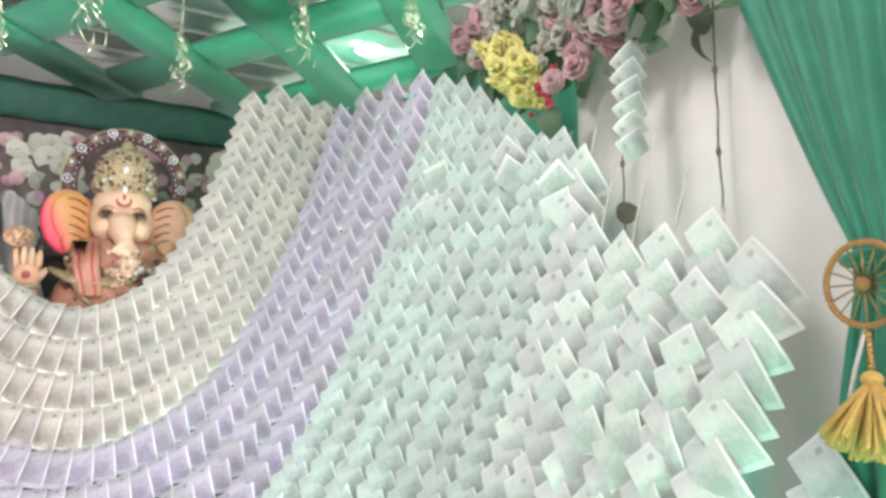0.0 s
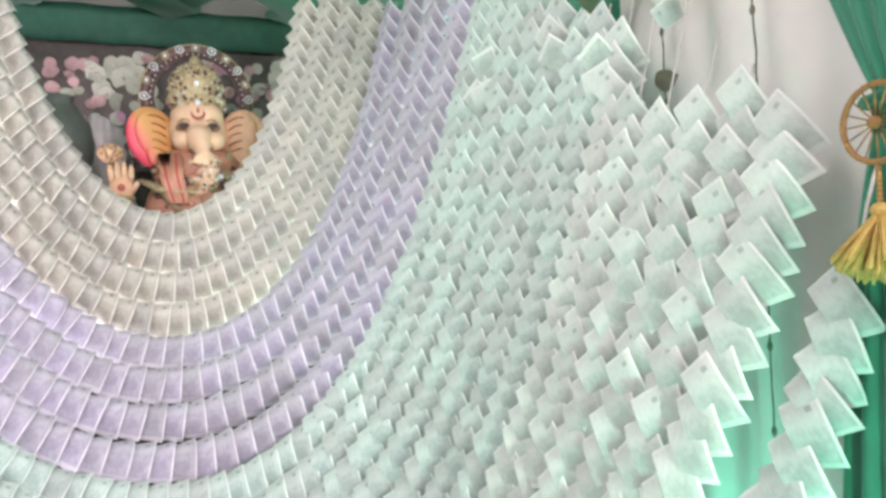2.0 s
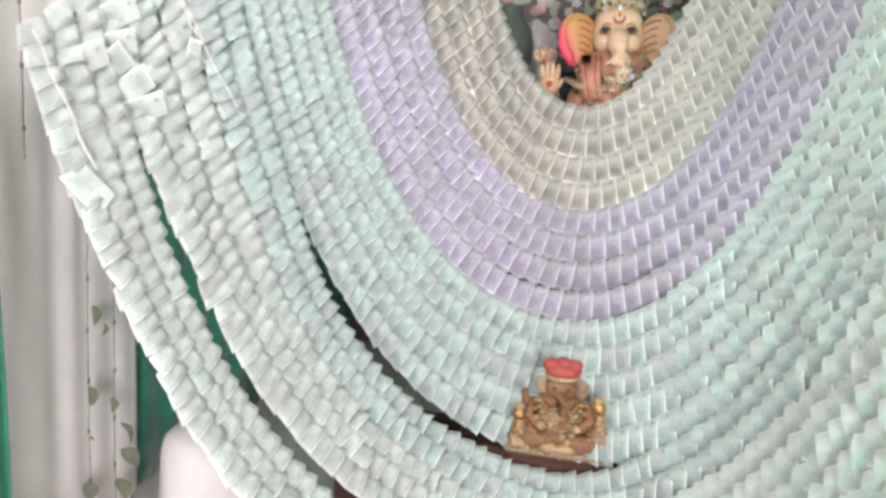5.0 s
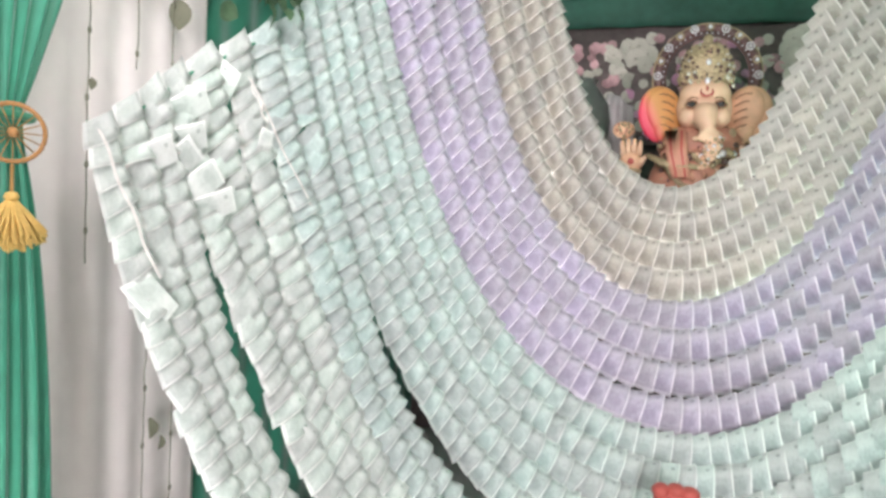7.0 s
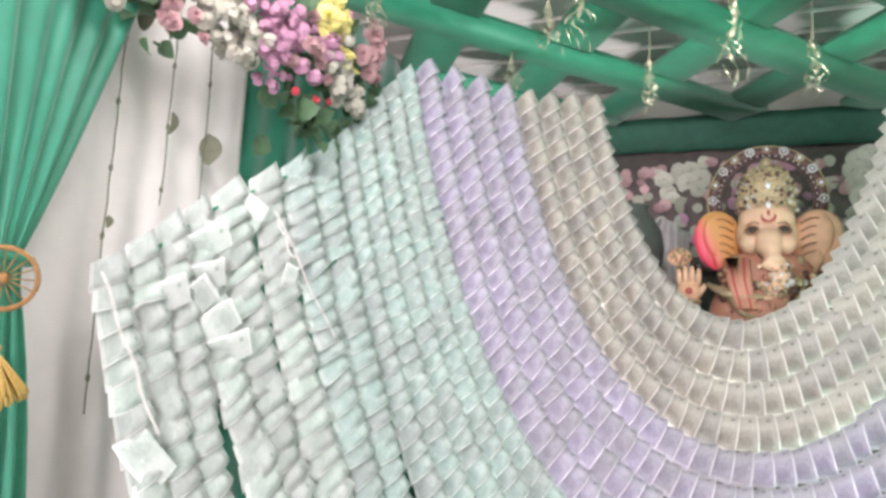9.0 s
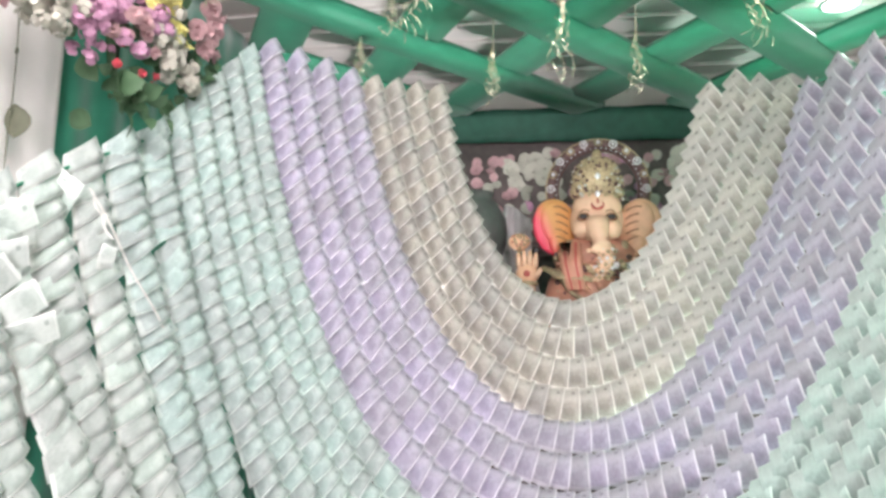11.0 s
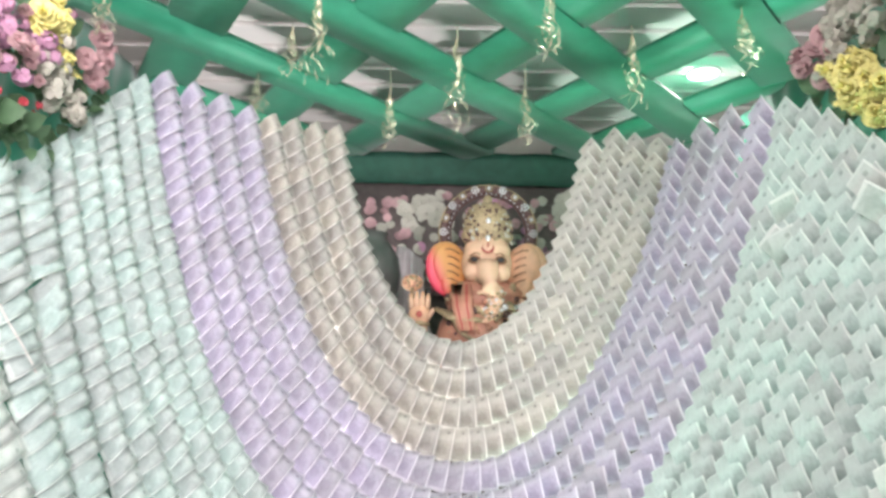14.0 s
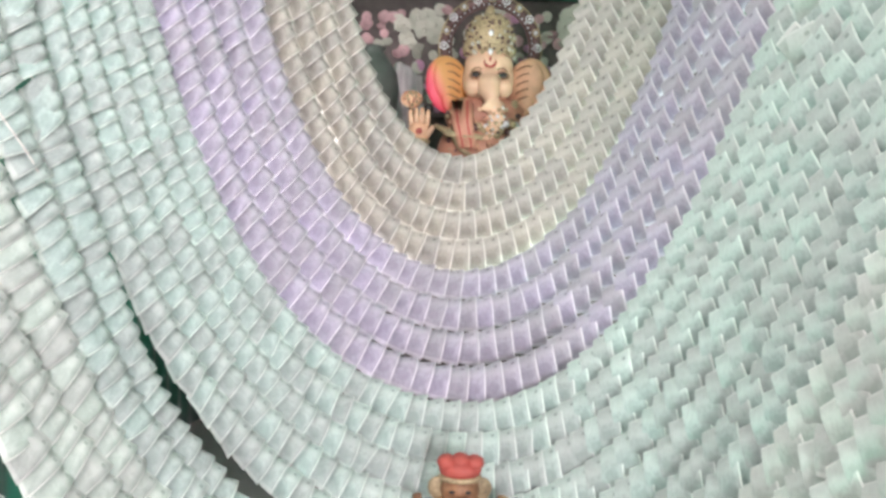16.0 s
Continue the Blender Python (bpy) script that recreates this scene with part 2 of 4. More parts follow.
def ball(bm, c, r, mi=0, m=None, seg=16):
    """An ellipsoid of radii r at c, turned by m, in the material slot mi."""
    r = (r, r, r) if isinstance(r, (int, float)) else r
    full = Matrix.Translation(c) @ (m if m is not None else Matrix()) @ Matrix.Diagonal((*r, 1))
    rows = max(5, seg * 2 // 3)
    ends = [bm.verts.new(full @ Vector((0, 0, z))) for z in (-1, 1)]
    rings = []
    for j in range(1, rows):
        b = math.pi * (j / rows - 0.5)
        rings.append([bm.verts.new(full @ Vector((math.cos(b) * math.cos(2 * math.pi * k / seg), math.cos(b) * math.sin(2 * math.pi * k / seg), math.sin(b)))) for k in range(seg)])
    for k in range(seg):
        q = (k + 1) % seg
        bm.faces.new((ends[0], rings[0][q], rings[0][k])).material_index = mi
        bm.faces.new((ends[1], rings[-1][k], rings[-1][q])).material_index = mi
        for a, b in zip(rings, rings[1:]):
            bm.faces.new((a[k], a[q], b[q], b[k])).material_index = mi


def tube(bm, points, radius, sides=6, mi=0, closed=False):
    """A tube along points; radius may be one number or one for each point."""
    pts = [Vector(p) for p in points]
    n = len(pts)
    rings = []
    for k, p in enumerate(pts):
        a = pts[(k - 1) % n] if closed else pts[max(k - 1, 0)]
        b = pts[(k + 1) % n] if closed else pts[min(k + 1, n - 1)]
        t = (b - a).normalized()
        side = t.cross(Vector((0, 0, 1)) if abs(t.z) < 0.9 else Vector((0, 1, 0))).normalized()
        up = side.cross(t)
        r = radius[k] if isinstance(radius, (list, tuple)) else radius
        rings.append([bm.verts.new(p + r * (math.cos(2 * math.pi * j / sides) * side + math.sin(2 * math.pi * j / sides) * up)) for j in range(sides)])
    for k in range(n if closed else n - 1):
        a, b = rings[k], rings[(k + 1) % n]
        for j in range(sides):
            bm.faces.new((a[j], a[(j + 1) % sides], b[(j + 1) % sides], b[j])).material_index = mi
    if not closed:
        for ring in (rings[0][::-1], rings[-1]):
            bm.faces.new(ring).material_index = mi


def sheet(bm, fn, nu, nv, thick=0.0):
    """A surface of points fn(u, v), u and v from 0 to 1; with a back face thick behind it."""
    grid = [[bm.verts.new(fn(i / nu, j / nv)) for j in range(nv + 1)] for i in range(nu + 1)]
    faces = [bm.faces.new((grid[i][j], grid[i + 1][j], grid[i + 1][j + 1], grid[i][j + 1])) for i in range(nu) for j in range(nv)]
    if thick:
        bm.normal_update()
        bmesh.ops.solidify(bm, geom=faces, thickness=thick)


# ---- structure ----
def structure(name, bm, mat, label, smooth=False):
    return tagged(new(name, mesh_of(name, bm, mat, smooth=smooth)), label, name.split("_")[0], kind="structure")


bm = bmesh.new()
box(bm, (-4, -10, -0.1), (4, 5.35, 0))
structure("floor", bm, FLOOR_TILE, "pale tiled hall floor under the decorated stage")
bm = bmesh.new()
box(bm, (-4, -10, 3.80), (4, 5.35, 3.95))
for k in range(54):
    y = -9.84 + k * 0.28
    box(bm, (-4, y, 3.772), (4, y + 0.16, 3.80))
structure("ceiling", bm, CEILING_WHITE, "white ceiling of long narrow panels with recessed joints")
for name, lo, hi in (("wall_north", (-4, 5.2, 0), (4, 5.35, 3.8)), ("wall_south", (-4, -10.15, 3.72), (4, -10, 3.8)), ("wall_west", (-4.15, -10.15, 0), (-4, 5.35, 3.8)), ("wall_east", (4, -10.15, 0), (4.15, 5.35, 3.8))):
    bm = bmesh.new()
    box(bm, lo, hi)
    structure(name, bm, WALL_PAINT, "plain cream painted wall of the hall")


def curtain(name, mat, label, x, y0, y1, z0, z1, folds, depth, sign):
    """A pleated hanging along the y axis at x."""
    ph = random.random() * 6

    def fn(u, v):
        wob = math.sin(u * folds * 2 * math.pi + ph) + 0.35 * math.sin(u * folds * 5.3 + ph * 2)
        return (x + sign * depth * wob * (0.7 + 0.3 * (1 - v)), y0 + (y1 - y0) * u, z0 + (z1 - z0) * v)

    bm = bmesh.new()
    sheet(bm, fn, folds * 8, 10, 0.004)
    return tagged(new(name, mesh_of(name, bm, mat)), label, "curtain", kind="structure")


curtain("white_curtain", WHITE_CLOTH, "white pleated voile curtain hanging down the side of the stage", -1.68, -0.4, 2.15, 0.02, 3.6, 16, 0.007, 1)
curtain("white_curtain", WHITE_CLOTH, "white pleated voile curtain hanging down the side of the stage", 1.56, -0.4, 1.75, 0.02, 3.6, 14, 0.007, 1)
curtain("green_side_cloth", GREEN_CLOTH, "green cloth lining the side of the stage behind the garlands", -1.72, 2.1, 5.12, 0.02, 3.5, 14, 0.012, 1)
curtain("green_side_cloth", GREEN_CLOTH, "green cloth lining the side of the stage behind the garlands", 2.02, 1.7, 5.12, 0.02, 3.5, 16, 0.012, 1)


def back_cloth(name, mat, label, y, x0, x1, z0, z1, folds, depth):
    bm = bmesh.new()
    sheet(bm, lambda u, v: (x0 + (x1 - x0) * u, y + depth * math.sin(u * folds * 2 * math.pi), z0 + (z1 - z0) * v), folds * 6, 4, 0.004)
    return tagged(new(name, mesh_of(name, bm, mat)), label, "curtain", kind="structure")


back_cloth("dark_back_cloth", DARK_CLOTH, "dark brown cloth hung behind the idol", 5.10, -1.75, 2.05, 0.02, 3.30, 12, 0.01)
# The valance's green is darkened to carry the shade under the far lattice.
back_cloth("green_back_cloth", material("shade_dark_green_cloth", (0.025, 0.11, 0.075), 0.7, scale=14, vary=0.25), "green cloth valance above the dark backdrop", 5.05, -1.75, 2.05, 3.24, 3.50, 10, 0.012)

# Lattice of cloth-wrapped beams under the ceiling.
LAT_O, LAT_A, LAT_B, LAT_Z = Vector((0.14, 3.04)), Vector((0.485, 0.575)), Vector((-0.42, 0.65)), 3.45
lattice = tagged(empty_at("ceiling_lattice", 0, 3, LAT_Z), "diagonal lattice of beams wrapped in green cloth", "lattice", kind="structure")


def inside(p):
    return -1.72 < p.x < 2.0 and 1.85 < p.y < 5.02


for along, step, lift in ((LAT_A, LAT_B, 0.0), (LAT_B, LAT_A, 0.012)):
    d = along.normalized()
    for k in range(-8, 9):
        o = LAT_O + step * (k + 0.5)
        ts = [t * 0.02 for t in range(-300, 301) if inside(o + d * t * 0.02)]
        if len(ts) < 8:
            continue
        a, b = min(ts), max(ts)
        bm = bmesh.new()
        wide = 0.150
        box(bm, (a, -wide, LAT_Z + lift), (b, wide, LAT_Z + 0.05 + lift), 0.012)
        bmesh.ops.transform(bm, matrix=Matrix.Translation((o.x, o.y, 0)) @ Matrix.Rotation(math.atan2(d.y, d.x), 4, "Z"), verts=bm.verts)
        part("beam", bm, LATTICE_GREEN, lattice)

bm = bmesh.new()
box(bm, (-0.55, 3.62, 0), (1.25, 5.0, 1.62), 0.01)
tagged(new("stage_platform", mesh_of("stage_platform", bm, DARK_CLOTH, smooth=False)), "dark cloth-covered platform under the large idol", "platform", kind="structure")
bm = bmesh.new()
box(bm, (-0.75, 2.22, 0), (1.0, 2.60, 0.42), 0.01)
tagged(new("low_plinth", mesh_of("low_plinth", bm, material("dark_red_cloth", (0.10, 0.04, 0.03), 0.8), smooth=False)), "low plinth covered in dark red-brown cloth", "plinth", kind="structure")

# ---- garlands of banknotes ----
EDGES = [
    (0, (-0.46, 3.50, 3.05), (0.19, 3.50, 1.96), (0.86, 3.50, 3.05), 2.3, 2.3),
    (4, (-0.88, 3.30, 3.05), (0.20, 3.27, 1.39), (1.27, 3.27, 2.99), 2.5, 2.4),
    (8, (-1.36, 3.05, 3.18), (0.23, 2.68, 0.90), (1.38, 2.35, 2.80), 2.5, 2.2),
    (13, (-1.50, 2.55, 2.62), (0.25, 2.25, 0.41), (1.40, 1.75, 2.43), 2.5, 2.4),
    (17, (-1.50, 1.78, 2.22), (0.25, 1.85, 0.17), (1.40, 1.33, 2.36), 2.8, 2.6),
    (21, (-1.50, 1.35, 1.92), (0.25, 1.45, 0.04), (1.40, 0.95, 1.93), 2.8, 2.6),
    (23, (-1.50, 1.15, 1.70), (0.25, 1.28, -0.30), (1.40, 0.90, 1.60), 2.8, 2.6),
]


def edge(e):
    for a, b in zip(EDGES, EDGES[1:]):
        if e <= b[0] or b is EDGES[-1]:
            f = (e - a[0]) / (b[0] - a[0])
            return [Vector(p).lerp(Vector(q), f) for p, q in zip(a[1:4], b[1:4])] + [a[4] + (b[4] - a[4]) * f, a[5] + (b[5] - a[5]) * f]


def swag(e, s):
    """The point of the hanging sheet at rope number e; s from -1 (one end) over 0 (lowest) to 1."""
    left, low, right, kl, kr = edge(e)
    end, k, u = (left, kl, -s) if s < 0 else (right, kr, s)
    rise = (math.cosh(k * u) - 1) / (math.cosh(k) - 1)
    return Vector((low.x + (end.x - low.x) * u, low.y + (end.y - low.y) * u ** 1.5, low.z + (end.z - low.z) * rise))


def note_mesh(name, mat, seed, bulge, lip, shear, turned):
    """One banknote, 1 wide across the rope (x) and 1 along it (y), bulging towards z, its leading edge lifted."""
    rnd = random.Random(seed)
    bm = bmesh.new()
    uv = bm.loops.layers.uv.new("note")
    nx, ny = 8, 3
    lean, curl = rnd.uniform(-0.03, 0.03), rnd.uniform(0.8, 1.2)
    co = {}
    for i in range(nx + 1):
        for j in range(ny + 1):
            u, v = i / nx, j / ny
            x = (u - 0.5) * (0.86 + 0.24 * v)
            arch = curl * bulge * (0.82 + 0.26 * v) * (1 - abs(2 * u - 1) ** 2.5)
            z = arch + lip * v * v - 0.004 + rnd.uniform(-0.001, 0.001)
            co[i, j] = bm.verts.new((x, v - 0.5 + (lean + shear) * (u - 0.5) + 0.05 * (v > 0.9) * (1 - (2 * u - 1) ** 2), z))
    for i in range(nx + 1):
        p = co[i, ny].co
        co[i, ny + 1] = bm.verts.new((p.x, p.y + 0.018, p.z - 0.002))
    for i in range(nx):
        for j in range(ny + 1):
            f = bm.faces.new((co[i, j], co[i + 1, j], co[i + 1, j + 1], co[i, j + 1]))
            for loop, (a, b) in zip(f.loops, ((i, j), (i + 1, j), (i + 1, j + 1), (i, j + 1))):
                loop[uv].uv = (1 - a / nx if turned else a / nx, min(b / ny, 1.0))
    return mesh_of(name, bm, mat, smooth=True)


def smoothstep(a, b, v):
    t = min(max((v - a) / (b - a), 0), 1)
    return t * t * (3 - 2 * t)


def garland(e, meshes, pitch, label, group, mess, seed, parted=None, start=-1.0, stop=1.0, drift=0.0):
    """parted: the rope's number where the ropes hang apart, low on one side; start, stop: where along the swag the notes begin and end;
    drift: by how many ropes it swings inwards below its upper end."""
    rnd = random.Random(seed)

    def number(s):
        w = 1 - (smoothstep(0.60, 0.84, -s) if e < 17 else smoothstep(0.80, 0.96, -s)) if s < 0 else 1 - smoothstep(0.0, 0.35, s)
        return e + ((parted or e) - e) * w - drift * (1 - smoothstep(0.72, 1.0, s)) * (1 - w if s > 0 else 0)

    way = [start + (stop - start) * k / 400 for k in range(401)]
    pts = [swag(number(s), s) for s in way]
    run = [0.0]
    for a, b in zip(pts, pts[1:]):
        run.append(run[-1] + (b - a).length)
    top = tagged(empty_at("banknote_garland", *pts[0]), label, "garland", group)
    back = []
    at, k = 0.0, 0
    while at < run[-1]:
        while k < 399 and run[k + 1] < at:
            k += 1
        s = way[k]
        f = (at - run[k]) / max(run[k + 1] - run[k], 1e-6)
        p = pts[k].lerp(pts[k + 1], f)
        along = (pts[k + 1] - pts[k]).normalized()
        raw = swag(number(s) + 0.5, s) - swag(number(s) - 0.5, s)
        out = (raw - along * raw.dot(along)).normalized()
        front = (Vector((0.1, 0, 1.7)) - p).normalized()
        face = out.cross(along)
        if face.dot(front) < 0:
            face = -face
        # the notes are turned towards the hall
        face = (face + (0.5 if s < 0 else 1.0) * front).normalized()
        along = (along - face * along.dot(face)).normalized()
        out = raw - face * raw.dot(face)
        out -= along * out.dot(along)
        wide = min(max(out.length * ((1.08 if e < 13 else 0.95) if s < 0 else 1.12 + 0.33 * smoothstep(0.1, 0.6, s)), 0.105 + 0.035 * smoothstep(0.3, 0.8, s)), 0.16 if e < 13 else 0.15)
        out.normalize()
        down = along * (-1 if along.z > 0 else 1)
        steep = along.z ** 2
        out = (out + (0.10 if s < 0 else 1.1 if e < 13 else 1.2) * steep * down).normalized()
        tang = (along - out * along.dot(out)).normalized()
        face = out.cross(tang)
        flip = face.dot(Vector((0.1, 0, 1.7)) - p) < 0
        x, z = (out, face) if not flip else (-out, -face)
        rot = Matrix((x, tang, z)).transposed().to_4x4()
        length = pitch * (1.12 + 0.10 * steep)
        jit = pose(0, 0, 0, *(rnd.gauss(0, a * mess * (1.0 if s < 0 else 0.7 if e < 16 else 1.0)) for a in (3, 4, 3)))
        m = Matrix.Translation(p + z * rnd.uniform(0, 0.002) * mess) @ rot @ jit @ Matrix.Diagonal((wide * rnd.uniform(0.96, 1.04), length, 1.3 - 0.3 * smoothstep(-0.4, 0.0, s) - 0.15 * smoothstep(0.12, 0.5, s), 1))
        # on the steep side the notes wind round the cord
        slant = 0.48 * smoothstep(0.0, 0.4, -s) * steep * wide / length
        slant *= (1 if down.dot(tang) > 0 else -1) * (-1 if flip else 1)
        me = meshes(slant, flip, rnd.randrange(3), s > 0.3)
        place("note", me, m, top)
        back.append(p - z * 0.006)
        at += pitch * rnd.uniform(1 - 0.06 * mess, 1 + 0.06 * mess)
    back.append(pts[-1])
    if stop < 1:
        back.append(swag(number(1.0), 1.0))
    bm = bmesh.new()
    tube(bm, back, 0.003, 5)
    part("cord", bm, CORD, top, "thin white cord threaded behind the notes")
    return top


def note_family(name, mat, bulge, lip):
    """Gives a note's mesh by its slant, its way round and its number; each is made once."""
    made = {}

    def pick(shear, turned, number, lying=False):
        q = max(-7, min(7, round(shear / 0.25)))
        key = (q, turned, number % 3, lying)
        if key not in made:
            made[key] = note_mesh(name, mat, number % 3, bulge * (0.8 if lying else 1), lip * (0.35 if lying else 1), q * 0.25, turned)
        return made[key]

    return pick


grey_notes, lilac_notes, teal_notes = note_family("grey_note", NOTE_GREY, 0.044, 0.012), note_family("lilac_note", NOTE_LILAC, 0.044, 0.012), note_family("teal_note", NOTE_TEAL, 0.034, 0.010)
pale_notes = note_family("pale_note", NOTE_PALE, 0.025, 0.006)
for k in range(4):
    garland(k + 0.5, grey_notes, 0.078, "hanging garland of stone-grey banknotes strung edge to edge", "grey banknote garlands", 0.7, 10 + k)
for k in range(4):
    garland(k + 4.5, lilac_notes, 0.076, "hanging garland of lavender banknotes strung edge to edge", "lavender banknote garlands", 0.9, 20 + k)
for k, e in enumerate((8.5, 9.5, 10.5, 11.5, 12.5)):
    garland(e, teal_notes, 0.068, "hanging garland of pale teal banknotes beside the lavender ones", "teal banknote garlands", 1.4, 30 + k)
OUTER = ((14.05, 1.0, 0), (14.75, 0.988, 0), (15.6, 0.98, 0), (16.3, 0.952, 0.1), (17.0, 0.954, 0.2), (18.75, 0.968, 0.3), (19.5, 0.99, 0.4), (20.25, 1.0, 0.55))
for k, (e, stop, drift) in enumerate(OUTER):
    garland(13.5 + k, pale_notes if k > 1 else teal_notes, 0.064, "loosely hung outer garland of crumpled pale teal banknotes", "teal banknote garlands", 1.9, 40 + k, e, -1.0, stop, drift)
loose = garland(23, teal_notes, 0.062, "short loose end of a garland of pale teal banknotes", "teal banknote garlands", 2.3, 49, None, 0.55, 1.0, 1.8)
bm = bmesh.new()
tube(bm, [(1.365, 0.80, 1.83), (1.375, 0.83, 1.76), (1.39, 0.86, 1.68), (1.40, 0.895, 1.60)], 0.0035, 6)
part("ribbon", bm, CORD, loose, "thin white ribbon tied to the drape")

# Rails that the garlands are tied to.
for side in (1, 3):
    pts = []
    for k in range(85 if side == 1 else 53):
        q = edge(k / 4)[0 if side == 1 else 2]
        pts.append(q + Vector((0, 0.03, -0.01)))
    bm = bmesh.new()
    tube(bm, pts, 0.006, 8)
    tagged(new("tie_rail", mesh_of("tie_rail", bm, LATTICE_GREEN)), "thin green rail to which the banknote garlands are tied", "rail", kind="structure")


# ---- the large idol ----
def rot(ax, deg):
    return Matrix.Rotation(radians(deg), 4, ax)


def large_idol():
    """A painted plaster idol with an elephant's head, tall crown and jewelled arch."""
    bm = bmesh.new()
    cx, cy, cz = 0.36, 4.02, 2.46
    skin, orange, pink, rib, gold, halo, stone, red, black, white, body = range(11)
    ball(bm, (cx, cy, cz), (0.154, 0.13, 0.165), skin, seg=24)
    ball(bm, (cx, cy - 0.03, cz + 0.075), (0.142, 0.112, 0.10), skin, seg=20)
    for sx in (-1, 1):
        ball(bm, (cx + sx * 0.082, cy - 0.055, cz - 0.055), (0.062, 0.072, 0.066), skin)
        ball(bm, (cx + sx * 0.078, cy - 0.118, cz + 0.003), (0.038, 0.013, 0.024), rib, rot("Y", sx * 10))
        ball(bm, (cx + sx * 0.078, cy - 0.121, cz + 0.003), (0.029, 0.013, 0.013), white, rot("Y", sx * 10))
        ball(bm, (cx + sx * 0.078, cy - 0.131, cz + 0.004), (0.024, 0.010, 0.015), black)
        tube(bm, [(cx + sx * (0.045 + 0.012 * k), cy - 0.126 + 0.004 * k, cz + 0.034 + 0.012 * math.sin(k * 0.75)) for k in range(6)], 0.004, 5, rib)
        # ears, with painted ribs
        ear = (cx + sx * 0.235, cy + 0.02, cz - 0.035)
        turn = rot("Z", sx * -22) @ rot("Y", sx * 12)
        ball(bm, ear, (0.142, 0.030, 0.172), orange if sx > 0 else pink, turn, 24)
        ball(bm, (ear[0] - sx * 0.015, ear[1] - 0.014, ear[2] + 0.02), (0.112, 0.028, 0.140), orange if sx > 0 else pink, turn, 24)
        ball(bm, (ear[0] - sx * 0.02, ear[1] - 0.020, ear[2] - 0.10), (0.06, 0.026, 0.075), pink if sx < 0 else orange, turn)
        for k in range(5):
            z = ear[2] + 0.09 - 0.045 * k
            tube(bm, [(ear[0] + sx * (-0.07 + 0.022 * q), ear[1] - 0.046 + 0.002 * (q - 3) ** 2 + sx * 0, z - 0.012 + 0.040 * math.sin(0.3 + q * 0.42)) for q in range(7)], 0.0042, 5, rib)
        ball(bm, (cx + sx * 0.155, cy - 0.06, cz - 0.15), (0.022, 0.018, 0.03), gold)
    trunk = [(cx + 0.055 * math.sin(k * 0.33) * (k > 4), cy - 0.10 - 0.05 * math.sin(k * 0.26), cz - 0.015 - 0.036 * k) for k in range(12)]
    tube(bm, trunk, [0.072 - 0.0042 * k for k in range(12)], 12, skin)
    # forehead mark
    for sx in (-1, 1):
        tube(bm, [(cx + sx * (0.008 + 0.026 * math.sin(k * 0.55)), cy - 0.150 + 0.004 * k, cz + 0.045 + 0.010 * k) for k in range(5)], 0.0065, 5, red)
    tube(bm, [(cx + 0.03 * (k - 2) / 2, cy - 0.150, cz + 0.045 + 0.004 * abs(k - 2)) for k in range(5)], 0.0065, 5, red)
    ball(bm, (cx, cy - 0.142, cz + 0.092), (0.007, 0.006, 0.016), red)
    # domed crown covered in raised work
    ball(bm, (cx, cy - 0.005, cz + 0.17), (0.160, 0.115, 0.075), gold, seg=24)
    ball(bm, (cx, cy - 0.005, cz + 0.22), (0.145, 0.115, 0.165), gold, seg=24)
    ball(bm, (cx, cy - 0.01, cz + 0.385), (0.03, 0.03, 0.045), gold, seg=12)
    work = random.Random(3)
    for k in range(210):
        a, h = work.uniform(-1.5, 1.5), work.uniform(0.0, 1.0)
        r = (0.152 if h < 0.35 else 0.148 * math.sqrt(max(0.05, 1 - ((h - 0.35) / 0.68) ** 2)))
        ball(bm, (cx + r * math.sin(a), cy - 0.005 - 0.77 * r * math.cos(a), cz + 0.125 + 0.25 * h), work.uniform(0.006, 0.013), work.choice((gold, gold, gold, gold, gold, halo, halo, white)), seg=7)
    for a, b in ((0, 0.135), (0, 0.24)):
        ball(bm, (cx + a, cy - 0.135 + abs(a) * 0.3, cz + b), (0.015, 0.010, 0.018), stone, seg=10)
    # arch behind the crown, set with stones
    arc = [radians(-25 + 230 * k / 36) for k in range(37)]
    for r, w, mi in ((0.275, 0.030, halo), (0.238, 0.008, halo), (0.305, 0.006, gold)):
        tube(bm, [(cx + 0.01 + r * math.cos(a), cy + 0.07, cz + 0.20 + r * 1.02 * math.sin(a)) for a in arc], w, 8, mi)
    for k in range(13):
        a = radians(-18 + 216 * k / 12)
        ball(bm, (cx + 0.01 + 0.278 * math.cos(a), cy + 0.030, cz + 0.20 + 0.284 * math.sin(a)), 0.009 if k % 2 else 0.012, stone, seg=10)
        ring = (cx + 0.01 + 0.278 * math.cos(a), cz + 0.20 + 0.284 * math.sin(a))
        tube(bm, [(ring[0] + 0.021 * math.cos(b), cy + 0.034, ring[1] + 0.021 * math.sin(b)) for b in [2 * math.pi * q / 12 for q in range(12)]], 0.0045, 5, stone if k % 2 else gold, closed=True)
    for k in range(30):
        a = radians(-15 + 210 * k / 29)
        ball(bm, (cx + 0.01 + 0.248 * math.cos(a), cy + 0.045, cz + 0.20 + 0.252 * math.sin(a)), 0.006, stone, seg=6)
    # body, necklaces and raised forearms
    ball(bm, (cx, cy + 0.02, cz - 0.50), (0.30, 0.20, 0.34), body, seg=24)
    ball(bm, (cx, cy + 0.03, cz - 0.22), (0.25, 0.15, 0.14), body, seg=20)
